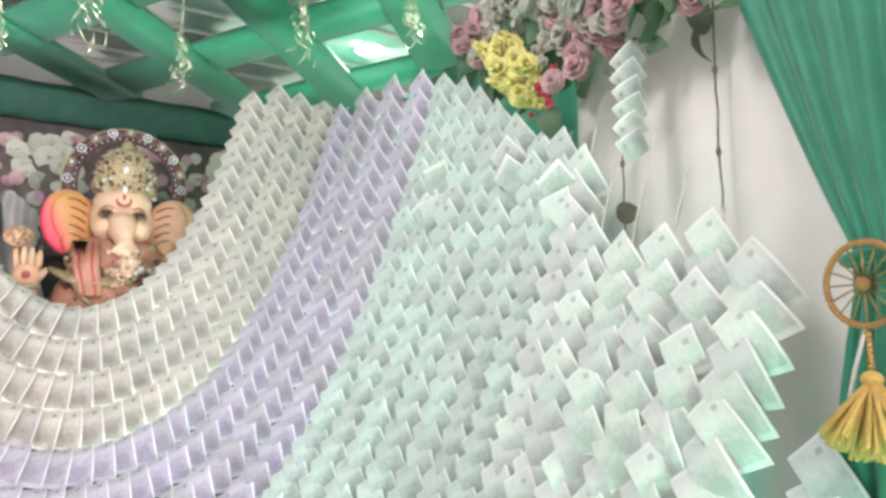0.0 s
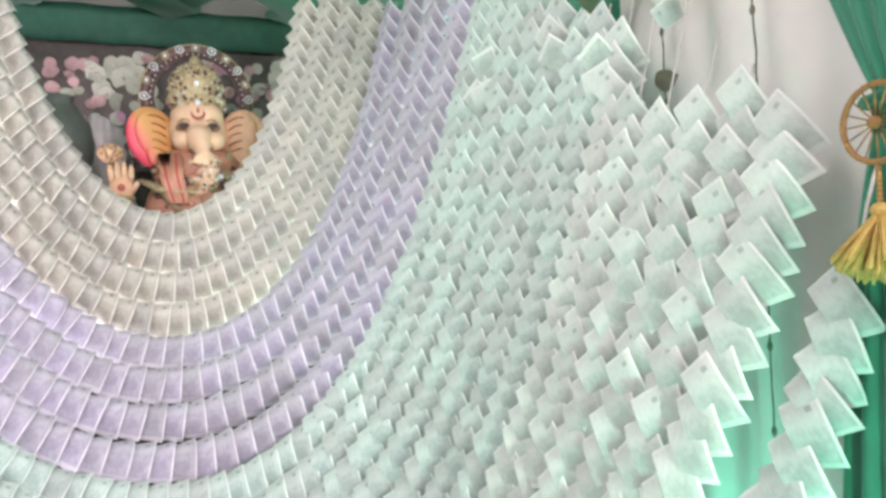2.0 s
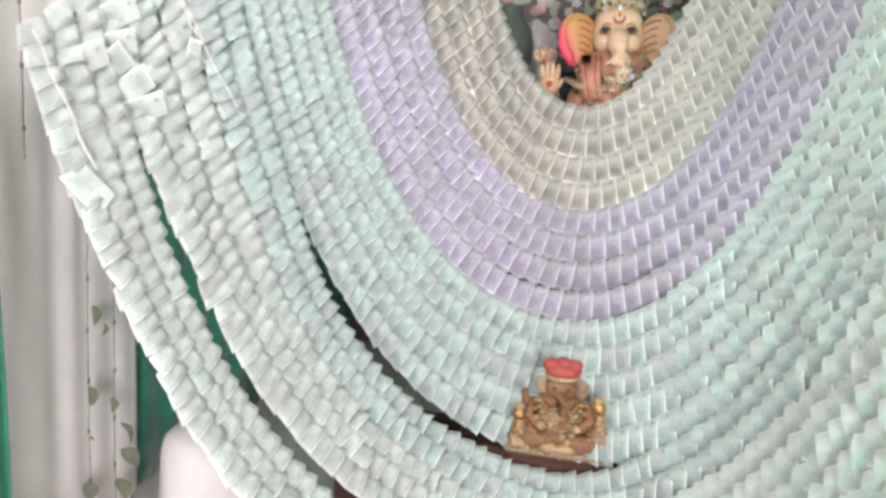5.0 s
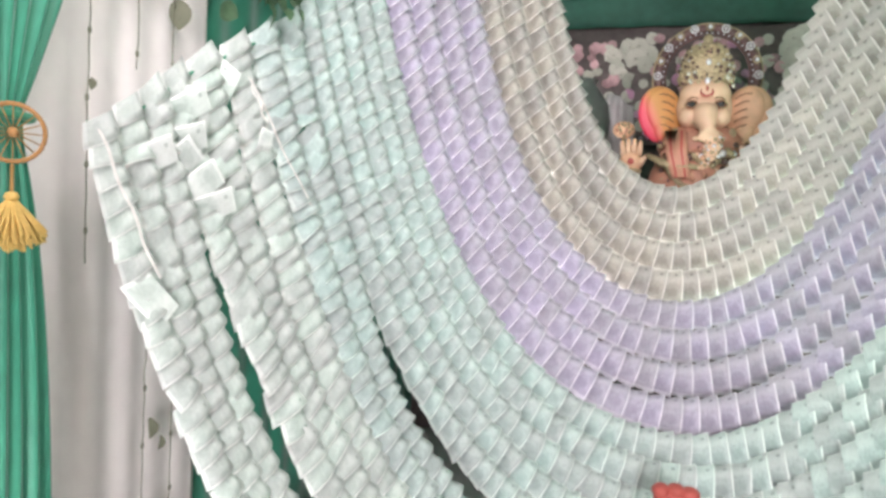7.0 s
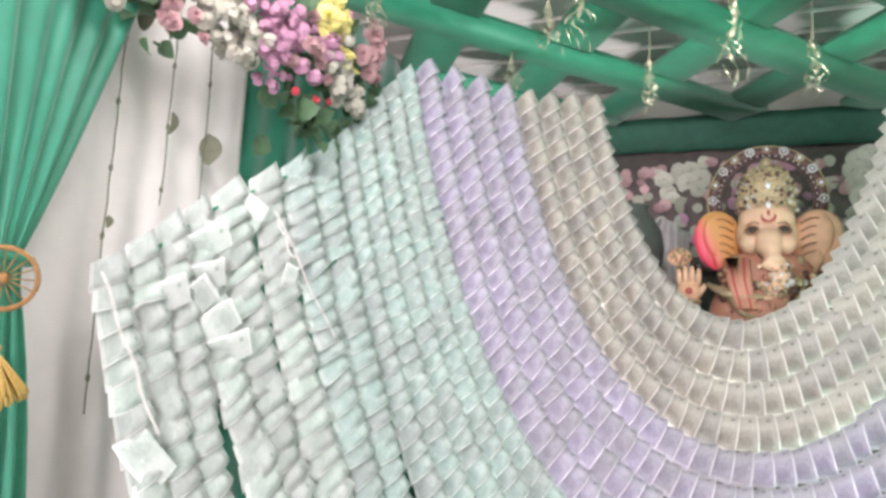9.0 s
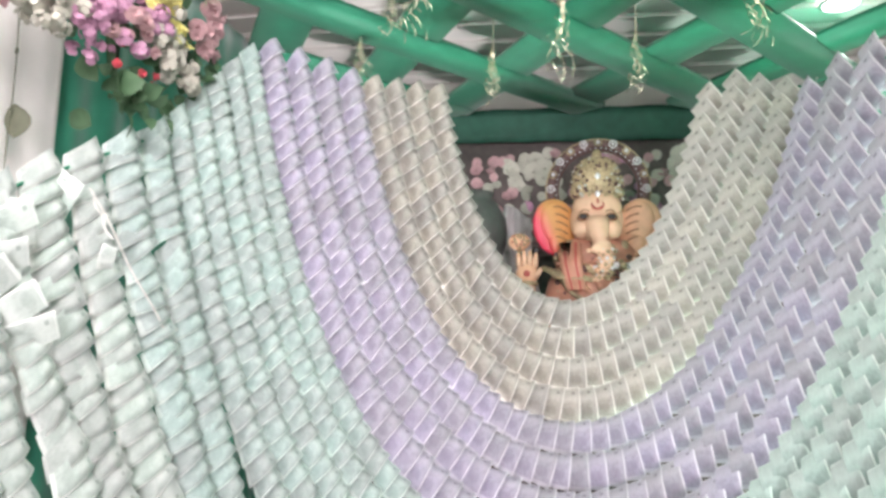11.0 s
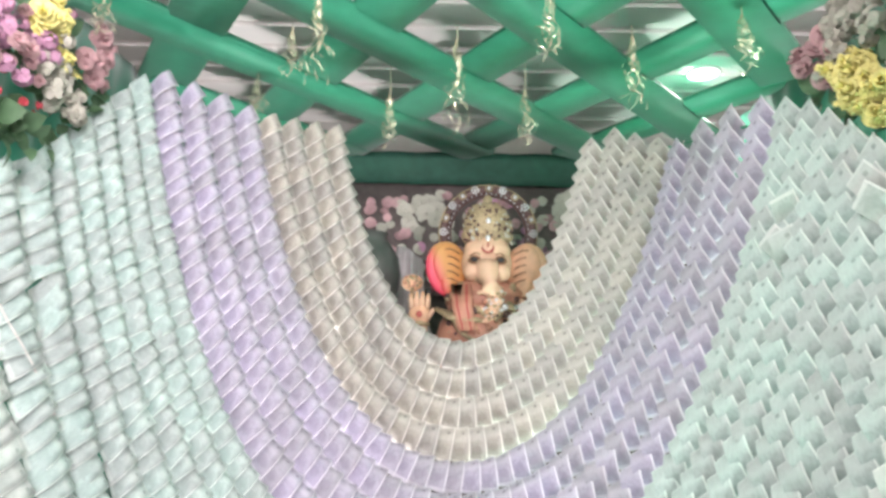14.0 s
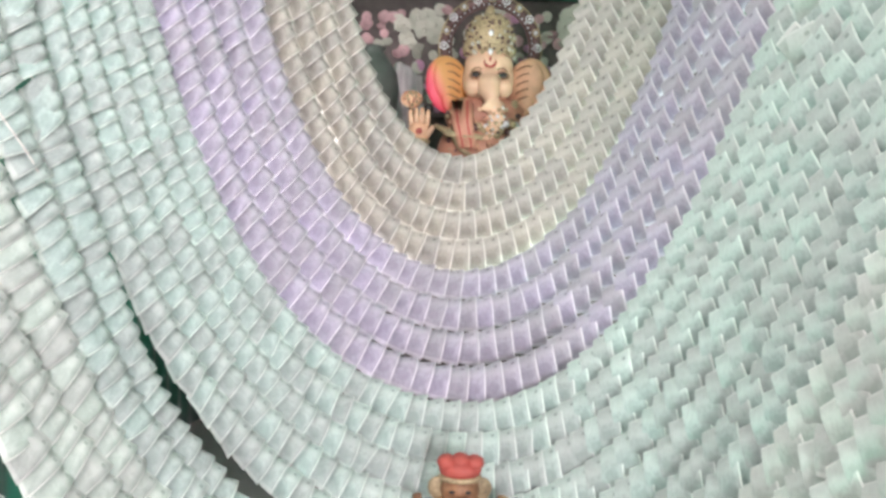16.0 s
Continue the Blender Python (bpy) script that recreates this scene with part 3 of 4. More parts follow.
    for k in range(5, 10):
        for q in range(7):
            a = radians(180 + 30 * q)
            p, r = trunk[k], 0.070 - 0.0042 * k
            ball(bm, (p[0] + r * math.cos(a), p[1] + r * math.sin(a), p[2] + 0.008 * math.cos(3 * q)), 0.008 + 0.003 * (q % 2), (gold, stone, gold, white)[(k + q) % 4], seg=7)
    for k in range(3):
        tube(bm, [(cx + (0.13 + 0.03 * k) * math.cos(a), cy - 0.13 - 0.02 * k, cz - 0.24 - 0.05 * k + (0.08 + 0.03 * k) * math.sin(a)) for a in [math.pi + math.pi * q / 12 for q in range(13)]], 0.014, 6, gold)
    for sx, hx in ((-1, -0.035), (1, 0.78)):
        # raised hands, palm to the front
        hz = cz - 0.325
        tube(bm, [(hx, cy - 0.02, cz - 0.80), (hx, cy - 0.06, cz - 0.55), (hx, cy - 0.08, hz - 0.06)], [0.07, 0.06, 0.048], 10, skin)
        tube(bm, [(hx + 0.052 * math.cos(a), cy - 0.08 + 0.05 * math.sin(a), hz - 0.055) for a in [2 * math.pi * q / 14 for q in range(14)]], 0.014, 6, gold, closed=True)
        ball(bm, (hx, cy - 0.08, hz), (0.066, 0.034, 0.066), orange)
        for q in range(4):
            tip = 0.125 - 0.014 * (q in (0, 3))
            tube(bm, [(hx - 0.045 + 0.030 * q, cy - 0.085, hz + 0.035), (hx - 0.050 + 0.033 * q, cy - 0.10, hz + 0.5 * tip + 0.03), (hx - 0.052 + 0.034 * q, cy - 0.105, hz + tip)], [0.017, 0.0155, 0.011], 8, skin)
            ball(bm, (hx - 0.052 + 0.034 * q, cy - 0.108, hz + tip - 0.004), (0.012, 0.012, 0.016), orange, seg=8)
        tube(bm, [(hx + 0.045 * -sx, cy - 0.085, hz - 0.02), (hx + 0.085 * -sx, cy - 0.10, hz + 0.035)], [0.02, 0.013], 8, skin)
        ball(bm, (hx, cy - 0.114, hz), (0.020, 0.006, 0.020), red, seg=8)
        # the emblem held behind the fingers: a gilt knob on a stem
        tube(bm, [(hx - 0.045, cy - 0.05, hz), (hx - 0.05, cy - 0.05, hz + 0.16)], 0.014, 8, gold)
        ball(bm, (hx - 0.05, cy - 0.055, hz + 0.19), (0.066, 0.045, 0.052), orange, seg=14)
        for q in range(14):
            a = q * 2.4
            ball(bm, (hx - 0.05 + 0.05 * math.cos(a) * (1 - q / 20), cy - 0.095, hz + 0.19 + 0.045 * math.sin(a) * (1 - q / 20)), 0.010, (gold, body, gold)[q % 3], seg=7)
        ball(bm, (hx + 0.05, cy - 0.07, hz + 0.135), (0.030, 0.03, 0.032), black, seg=10)
    # red shawl over the shoulder and yellow sash
    for k in range(7):
        tube(bm, [(cx - 0.20 + 0.016 * k, cy - 0.10 - 0.004 * k, cz - 0.15), (cx - 0.19 + 0.014 * k, cy - 0.17, cz - 0.27), (cx - 0.15 + 0.012 * k, cy - 0.19, cz - 0.42)], [0.016, 0.022, 0.018], 7, (body, red, body, body)[k % 4])
    for k in range(4):
        tube(bm, [(cx - 0.30 + 0.03 * k, cy - 0.12, cz - 0.29 - 0.01 * k), (cx - 0.22 + 0.03 * k, cy - 0.17, cz - 0.34), (cx - 0.12 + 0.03 * k, cy - 0.19, cz - 0.36)], [0.014, 0.020, 0.014], 7, gold)
    for k in range(26):
        a = k * 2.4
        ball(bm, (cx - 0.10 + 0.010 * k + 0.05 * math.cos(a), cy - 0.14 + 0.02 * math.sin(a), cz - 0.30 + 0.05 * math.sin(a * 1.3)), 0.022, (gold, stone, halo, gold)[k % 4], seg=8)
    beads = random.Random(7)
    for k in range(80):
        a, h = beads.uniform(-1.25, 1.25), beads.uniform(-0.46, -0.17)
        r = 0.27 if h < -0.3 else 0.25
        ball(bm, (cx + r * math.sin(a), cy + 0.02 - 0.72 * r * math.cos(a), cz + h), beads.uniform(0.008, 0.019), beads.choice((gold, halo, body, orange, skin, body)), seg=8)
    # seated base
    for sx in (-1, 1):
        ball(bm, (cx + sx * 0.24, cy - 0.02, cz - 0.73), (0.22, 0.18, 0.11), orange, seg=20)
    box(bm, (cx - 0.45, cy - 0.3, 1.62), (cx + 0.45, cy + 0.28, 1.68), 0.01)
    me = mesh_of("large_idol", bm, SKIN, EAR_ORANGE, EAR_SHADED, EAR_RIB, OLD_GOLD, HALO_BROWN, STONE, RED, BLACK, PETAL_WHITE, BODY_PAINT)
    return tagged(new("idol_statue", me), "large painted elephant-headed idol with gold crown and jewelled arch", "statue")


large_idol()


def small_idol():
    """A small seated figure with a red turban between two shorter attendants, crusted with beads, on the low plinth."""
    bm = bmesh.new()
    rnd = random.Random(17)
    x, y, z = 0.20, 2.31, 0.42
    brown, gold, red, copper, pale, dark = range(6)
    box(bm, (x - 0.19, y - 0.085, z), (x + 0.19, y + 0.085, z + 0.035), 0.012)
    # crossed legs, belly, chest and head
    ball(bm, (x, y, z + 0.085), (0.135, 0.085, 0.07), copper)
    for sx in (-1, 1):
        ball(bm, (x + sx * 0.07, y - 0.05, z + 0.075), (0.075, 0.05, 0.042), copper, rot("Y", sx * 8))
        ball(bm, (x + sx * 0.03, y - 0.085, z + 0.05), (0.04, 0.022, 0.02), pale, rot("Z", sx * 20))
    ball(bm, (x, y - 0.01, z + 0.155), (0.09, 0.075, 0.075), brown)
    ball(bm, (x, y, z + 0.215), (0.085, 0.06, 0.055), copper)
    ball(bm, (x, y - 0.02, z + 0.29), (0.060, 0.055, 0.062), copper)
    for sx in (-1, 1):
        ball(bm, (x + sx * 0.062, y + 0.005, z + 0.28), (0.036, 0.012, 0.046), brown, rot("Y", sx * 15))
        ball(bm, (x + sx * 0.024, y - 0.070, z + 0.298), (0.010, 0.006, 0.006), dark, seg=8)
        tube(bm, [(x + sx * 0.08, y - 0.01, z + 0.225), (x + sx * 0.112, y - 0.045, z + 0.165), (x + sx * 0.07, y - 0.085, z + 0.14)], [0.026, 0.024, 0.017], 8, copper)
        ball(bm, (x + sx * 0.062, y - 0.09, z + 0.142), 0.018, pale, seg=8)
        tube(bm, [(x + sx * 0.082, y - 0.005, z + 0.20), (x + sx * 0.125, y - 0.01, z + 0.215), (x + sx * 0.130, y - 0.02, z + 0.265)], [0.022, 0.019, 0.014], 8, copper)
    tube(bm, [(x, y - 0.07, z + 0.28), (x + 0.004, y - 0.092, z + 0.235), (x + 0.016, y - 0.092, z + 0.195), (x + 0.036, y - 0.088, z + 0.178)], [0.026, 0.022, 0.016, 0.010], 8, copper)
    # turban in three soft lobes over a gilt brow band
    tube(bm, [(x + 0.058 * math.cos(a), y - 0.014 + 0.054 * math.sin(a), z + 0.335) for a in [2 * math.pi * q / 16 for q in range(16)]], 0.009, 6, brown, closed=True)
    ball(bm, (x, y - 0.012, z + 0.362), (0.066, 0.058, 0.040), red, seg=20)
    for k in range(3):
        ball(bm, (x - 0.042 + 0.042 * k, y - 0.022, z + 0.388 + 0.006 * (k == 1)), (0.030, 0.040, 0.026), red)
    # bead strings over chest and lap
    for n, (r, drop) in enumerate(((0.060, 0.03), (0.075, 0.065), (0.09, 0.10))):
        for q in range(11):
            a = math.pi + math.pi * q / 10
            ball(bm, (x + r * math.cos(a), y - 0.055 - 0.035 * abs(math.sin(a)), z + 0.235 + drop * math.sin(a)), 0.0085, (gold, pale, gold)[n], seg=7)
    for k in range(60):
        a, h = rnd.uniform(-1.3, 1.3), rnd.uniform(0.03, 0.17)
        ball(bm, (x + 0.135 * math.sin(a), y - 0.088 * math.cos(a), z + h), rnd.uniform(0.008, 0.014), rnd.choice((gold, brown, copper, brown, gold, pale)), seg=7)
    # attendants: one tall, one short, each a robed body with head and a garland of pale beads
    for ax, top in ((0.135, 0.20), (-0.142, 0.135)):
        tube(bm, [(x + ax, y - 0.03, z + 0.03), (x + ax, y - 0.03, z + 0.6 * top), (x + ax, y - 0.03, z + top)], [0.046, 0.036, 0.022], 10, brown)
        ball(bm, (x + ax, y - 0.035, z + top + 0.024), (0.026, 0.025, 0.030), gold, seg=12)
        ball(bm, (x + ax, y - 0.032, z + top + 0.054), (0.020, 0.020, 0.018), pale, seg=10)
        for q in range(16):
            side = -1 if q % 2 else 1
            ball(bm, (x + ax + side * (0.014 + 0.014 * math.sin(q * 0.4)), y - 0.068, z + 0.045 + (top - 0.03) * q / 16), 0.0105, (pale, gold, pale, copper)[q % 4], seg=7)
    for k in range(7):
        ball(bm, (x - 0.155 + 0.014 * (k % 3), y - 0.075, z + 0.045 + 0.012 * (k // 3)), 0.013, pale, seg=8)
    bmesh.ops.transform(bm, matrix=Matrix.Translation((x, y, z)) @ Matrix.Diagonal((1.16, 1.0, 1.0, 1)) @ Matrix.Translation((-x + 0.012, -y, -z)), verts=bm.verts)
    me = mesh_of("small_idol", bm, OLD_GOLD, GOLD, RED, material("tarnished_copper_paint", (0.28, 0.14, 0.07), 0.5, scale=60, vary=0.45, bump=0.5), material("pale_gilt_paint", (0.46, 0.34, 0.18), 0.5, scale=60, vary=0.3), BLACK)
    return tagged(new("idol_statue", me), "small gilded seated idol with a red turban on a plinth", "statue")


small_idol()


# ---- tied drapes with hoop ornaments ----
def drape(x, yc, zp, sign, label):
    """A green drape gathered at the height zp and spreading above and below it."""
    def fn(u, v):
        z = 0.02 + (3.42 - 0.02) * v
        if z > zp:
            half = 0.085 + 0.50 * ((z - zp) / 1.5) ** 0.9
        else:
            half = 0.085 + 0.15 * (1 - math.exp(-(zp - z) / 0.5))
        tight = math.exp(-((z - zp) / 0.25) ** 2)
        fold = math.sin(u * 15 * math.pi) + 0.4 * math.sin(u * 31 + 1)
        return (x + sign * (0.035 * (1 - (2 * u - 1) ** 2) + fold * (0.010 - 0.004 * tight)), yc + (2 * u - 1) * half, z)

    top = tagged(empty_at("tied_drape", x, yc, 0.02), label, "drape", "green drapes")
    bm = bmesh.new()
    sheet(bm, fn, 96, 40, 0.004)
    part("cloth", bm, GREEN_CLOTH, top)
    bm = bmesh.new()
    tube(bm, [(x + sign * (0.02 + 0.05 * math.sin(a)), yc + 0.10 * math.cos(a), zp) for a in [2 * math.pi * k / 24 for k in range(24)]], 0.012, 8, closed=True)
    part("tie_band", bm, LATTICE_GREEN, top)
    return top


drape(-1.53, 1.07, 1.95, 1, "green satin drape gathered at the middle beside the white curtain")
drape(1.45, 0.76, 1.95, -1, "green satin drape gathered at the middle beside the white curtain")


def hoop_ornament(c, facing, label):
    """A round thread hoop with spokes, a beaded cord and a yellow tassel."""
    m = look(c, (c[0] + facing[0], c[1] + facing[1], c[2])) @ rot("Y", 180)
    top = new("hoop_ornament")
    top.matrix_basis = Matrix.Translation(c)
    tagged(top, label, "ornament", "hoop ornaments")
    R = 0.069

    def w(p):
        return m @ Vector(p)

    bm = bmesh.new()
    tube(bm, [w((R * math.cos(a), R * math.sin(a), 0)) for a in [2 * math.pi * k / 40 for k in range(40)]], 0.0052, 8, closed=True)
    for k in range(40):
        a = 2 * math.pi * k / 40
        ball(bm, w((R * math.cos(a), R * math.sin(a), 0.0)), 0.0062, seg=6)
    part("hoop", bm, ORANGE_RING, top, "hoop wrapped in orange thread")
    for k in range(16):
        a = 2 * math.pi * k / 16
        bm = bmesh.new()
        tube(bm, [w((0.012 * math.cos(a), 0.012 * math.sin(a), 0)), w((R * math.cos(a), R * math.sin(a), 0))], 0.0016, 5)
        part("spoke", bm, GOLD, top)
    bm = bmesh.new()
    ball(bm, w((0, 0, 0.004)), (0.012, 0.012, 0.012), seg=12)
    part("hub_bead", bm, ORANGE_RING, top, "round orange bead")
    bm = bmesh.new()
    x, y, z = c
    tube(bm, [(x, y, z - R), (x, y, z - R - 0.08)], 0.0018, 5)
    cord = part("bead_cord", bm, GOLD, top, "short string of small gilt beads")
    for k in range(8):
        bm = bmesh.new()
        ball(bm, (x, y, z - R - 0.012 - 0.009 * k), 0.0058, seg=8)
        part("bead", bm, GOLD, cord)
    bm = bmesh.new()
    z0 = z - R - 0.085
    rnd = random.Random(5)
    for k in range(260):
        a, q = rnd.uniform(0, 2 * math.pi), rnd.uniform(0.3, 1)
        r1, ln = 0.085 * q, 0.125 + 0.025 * rnd.random() - 0.045 * q
        tube(bm, [(x, y, z0), (x + 0.4 * r1 * math.cos(a), y + 0.4 * r1 * math.sin(a), z0 - ln * 0.4), (x + r1 * math.cos(a), y + r1 * math.sin(a), z0 - ln)], [0.004, 0.0045, 0.0035], 4)
    tassel = part("tassel", bm, YELLOW, top, "full yellow silk tassel")
    bm = bmesh.new()
    ball(bm, (x, y, z0), (0.017, 0.017, 0.014), seg=12)
    part("knot", bm, YELLOW, tassel)
    return top


hoop_ornament((-1.415, 1.04, 1.90), (1.35, -0.8), "orange hoop ornament with gilt spokes and yellow silk tassel")
hoop_ornament((1.353, 0.79, 1.90), (-1.0, 0.1), "orange hoop ornament with gilt spokes and yellow silk tassel")


# ---- flowers ----
def petals(bm, layers, radius, lift):
    for j, n in enumerate(layers):
        r, up = radius * (1 - 0.26 * j), lift * (0.25 + 0.8 * j)
        for k in range(n):
            a = 2 * math.pi * (k + 0.5 * j) / n
            ca, sa = math.cos(a), math.sin(a)
            wd = r * 2.3 / n + 0.12 * r
            row = []
            for d, h, ww in ((0.05, 0, 0.25), (0.5, up * 0.7, 1.0), (0.88, up, 0.95), (1.0, up * 0.8, 0.45)):
                row.append([bm.verts.new((ca * r * d - sa * wd * ww * q, sa * r * d + ca * wd * ww * q, h + 0.12 * r * abs(q))) for q in (-1, 0, 1)])
            for p, q in zip(row, row[1:]):
                for t in range(2):
                    bm.faces.new((p[t], p[t + 1], q[t + 1], q[t]))


def blossom(name, mat, layers=(7, 6, 4), radius=1.0, lift=0.55):
    bm = bmesh.new()
    petals(bm, layers, radius, lift)
    ball(bm, (0, 0, 0.15 * radius), (0.18 * radius, 0.18 * radius, 0.22 * radius), seg=8)
    return mesh_of(name, bm, mat)


def cluster(name, mat, seed):
    rnd = random.Random(seed)
    bm = bmesh.new()
    for k in range(13):
        one = bmesh.new()
        petals(one, (4,), 0.36, 0.12)
        d = Vector((rnd.gauss(0, 1), rnd.gauss(0, 1), abs(rnd.gauss(0.3, 0.8)))).normalized()
        bmesh.ops.transform(one, matrix=Matrix.Translation(d * 0.72) @ d.to_track_quat("Z", "Y").to_matrix().to_4x4(), verts=one.verts)
        tmp = bpy.data.meshes.new("tmp")
        one.to_mesh(tmp)
        one.free()
        bm.from_mesh(tmp)
        bpy.data.meshes.remove(tmp)
    ball(bm, (0, 0, 0.1), 0.5, seg=8)
    return mesh_of(name, bm, mat)


def leaf_mesh(name, mat, wide=0.42):
    bm = bmesh.new()
    rows = []
    for k in range(7):
        t = k / 6
        w = wide * math.sin(math.pi * t ** 0.8) ** 0.8 if 0 < k < 6 else 0.012
        z = 0.18 * math.sin(math.pi * t)
        rows.append([bm.verts.new((-w, t, z + 0.10 * w)), bm.verts.new((0, t, z - 0.03)), bm.verts.new((w, t, z + 0.10 * w))])
    for a, b in zip(rows, rows[1:]):
        for t in range(2):
            bm.faces.new((a[t], a[t + 1], b[t + 1], b[t]))
    return mesh_of(name, bm, mat)


FLOWER = {
    "pink": blossom("rose", PETAL_PINK), "mauve": cluster("hydrangea", PETAL_MAUVE, 2), "yellow": blossom("carnation", PETAL_YELLOW, (9, 8, 6, 4), 1.0, 0.7),
    "white": cluster("hydrangea", PETAL_WHITE, 3), "red": blossom("red_bud", PETAL_RED, (5, 4), 0.8, 0.9), "cream": blossom("rose", PETAL_WHITE), "leaf": leaf_mesh("leaf", LEAF),
}


def bouquet(base, out, spots, leaves, label, seed):
    """Silk flowers at spots (x, y, z, colour, size, count, spread), facing out, among leaves."""
    rnd = random.Random(seed)
    top = tagged(empty_at("flower_arrangement", *base), label, "flowers", "flower arrangements")
    bm = bmesh.new()
    ys = [p[1] for p in spots]
    zs = {p[1]: p[2] for p in spots}
    line = [(base[0] - out[0] * 0.04, y, zs[y]) for y in sorted(set(ys))]
    tube(bm, line, 0.02, 8)
    part("stem", bm, LEAF, top)
    out = Vector(out)
    for x, y, z, colour, size, count, spread in spots:
        for k in range(int(count * 3)):
            p = Vector((x, y, z)) + Vector((rnd.gauss(0, 0.3), rnd.gauss(0, 1), rnd.gauss(0, 0.9))) * spread + out * rnd.uniform(0, 0.05)
            d = (out + Vector((rnd.gauss(0, 0.35), rnd.gauss(0, 0.45), rnd.gauss(-0.1, 0.4)))).normalized()
            r = 0.74 * size * rnd.uniform(0.65, 1.3)
            place({"pink": "rose", "cream": "rose", "mauve": "hydrangea", "white": "hydrangea", "yellow": "carnation", "red": "bud"}[colour], FLOWER[colour],
                  Matrix.Translation(p) @ d.to_track_quat("Z", "Y").to_matrix().to_4x4() @ Matrix.Rotation(rnd.uniform(0, 6), 4, "Z") @ Matrix.Diagonal((r, r, r, 1)), top)
    for x, y, z, size, count, spread in leaves:
        for k in range(count):
            p = Vector((x, y, z)) + Vector((rnd.gauss(0, 0.25), rnd.gauss(0, 1), rnd.gauss(0, 1))) * spread
            d = (out * 0.5 + Vector((rnd.gauss(0, 0.5), rnd.gauss(0, 0.8), rnd.gauss(-0.5, 0.6)))).normalized()
            r = size * rnd.uniform(0.7, 1.2)
            place("leaf", FLOWER["leaf"], Matrix.Translation(p) @ d.to_track_quat("Y", "Z").to_matrix().to_4x4() @ Matrix.Rotation(rnd.uniform(0, 6), 4, "Y") @ Matrix.Diagonal((r, r, r, 1)), top)
    return top


bouquet((-1.50, 2.0, 2.85), (0.85, -0.5, 0), [
    (-1.46, 1.25, 2.74, "white", 0.045, 5, 0.06), (-1.46, 1.48, 2.76, "pink", 0.04, 8, 0.07), (-1.46, 1.75, 2.80, "white", 0.05, 12, 0.07),
    (-1.46, 2.03, 2.93, "mauve", 0.045, 16, 0.07), (-1.46, 2.00, 2.80, "mauve", 0.042, 8, 0.06), (-1.44, 2.28, 3.02, "mauve", 0.045, 8, 0.06), (-1.44, 2.36, 3.10, "yellow", 0.06, 5, 0.05), (-1.44, 2.44, 2.97, "yellow", 0.045, 3, 0.03),
    (-1.43, 2.40, 2.90, "white", 0.045, 10, 0.06), (-1.42, 2.68, 3.17, "pink", 0.06, 3, 0.03), (-1.42, 2.66, 3.04, "pink", 0.045, 5, 0.05), (-1.44, 2.23, 2.74, "red", 0.025, 3, 0.07), (-1.43, 2.52, 2.86, "cream", 0.04, 6, 0.06), (-1.44, 2.20, 2.90, "pink", 0.04, 6, 0.06),
], [(-1.50, 2.3, 2.9, 0.10, 40, 0.16), (-1.45, 2.25, 2.62, 0.10, 16, 0.06), (-1.5, 1.5, 2.76, 0.075, 14, 0.07), (-1.46, 2.62, 2.95, 0.08, 26, 0.10), (-1.48, 2.72, 2.80, 0.07, 16, 0.07)],
    "mauve, yellow, pink and white silk flowers tied above the garlands", 61)
bouquet((1.45, 1.7, 2.7), (-0.85, -0.5, 0), [
    (1.38, 2.08, 2.86, "pink", 0.045, 6, 0.06), (1.38, 1.88, 2.74, "yellow", 0.055, 6, 0.04), (1.37, 1.76, 2.62, "yellow", 0.05, 5, 0.035), (1.38, 1.93, 2.90, "white", 0.045, 10, 0.06), (1.38, 1.70, 2.84, "white", 0.045, 8, 0.06),
    (1.38, 1.52, 2.75, "cream", 0.045, 10, 0.06), (1.38, 1.50, 2.64, "pink", 0.042, 8, 0.06), (1.38, 1.40, 2.75, "pink", 0.045, 7, 0.06), (1.37, 1.65, 2.55, "red", 0.022, 2, 0.05), (1.38, 1.68, 2.70, "cream", 0.022, 6, 0.05), (1.39, 1.26, 2.74, "pink", 0.04, 2, 0.05),
], [(1.42, 1.7, 2.75, 0.09, 40, 0.16), (1.42, 1.25, 2.66, 0.08, 22, 0.06), (1.42, 2.1, 2.75, 0.08, 20, 0.08), (1.42, 1.08, 2.70, 0.075, 12, 0.07)],
    "yellow, dusty pink and white silk flowers tied above the garlands", 62)

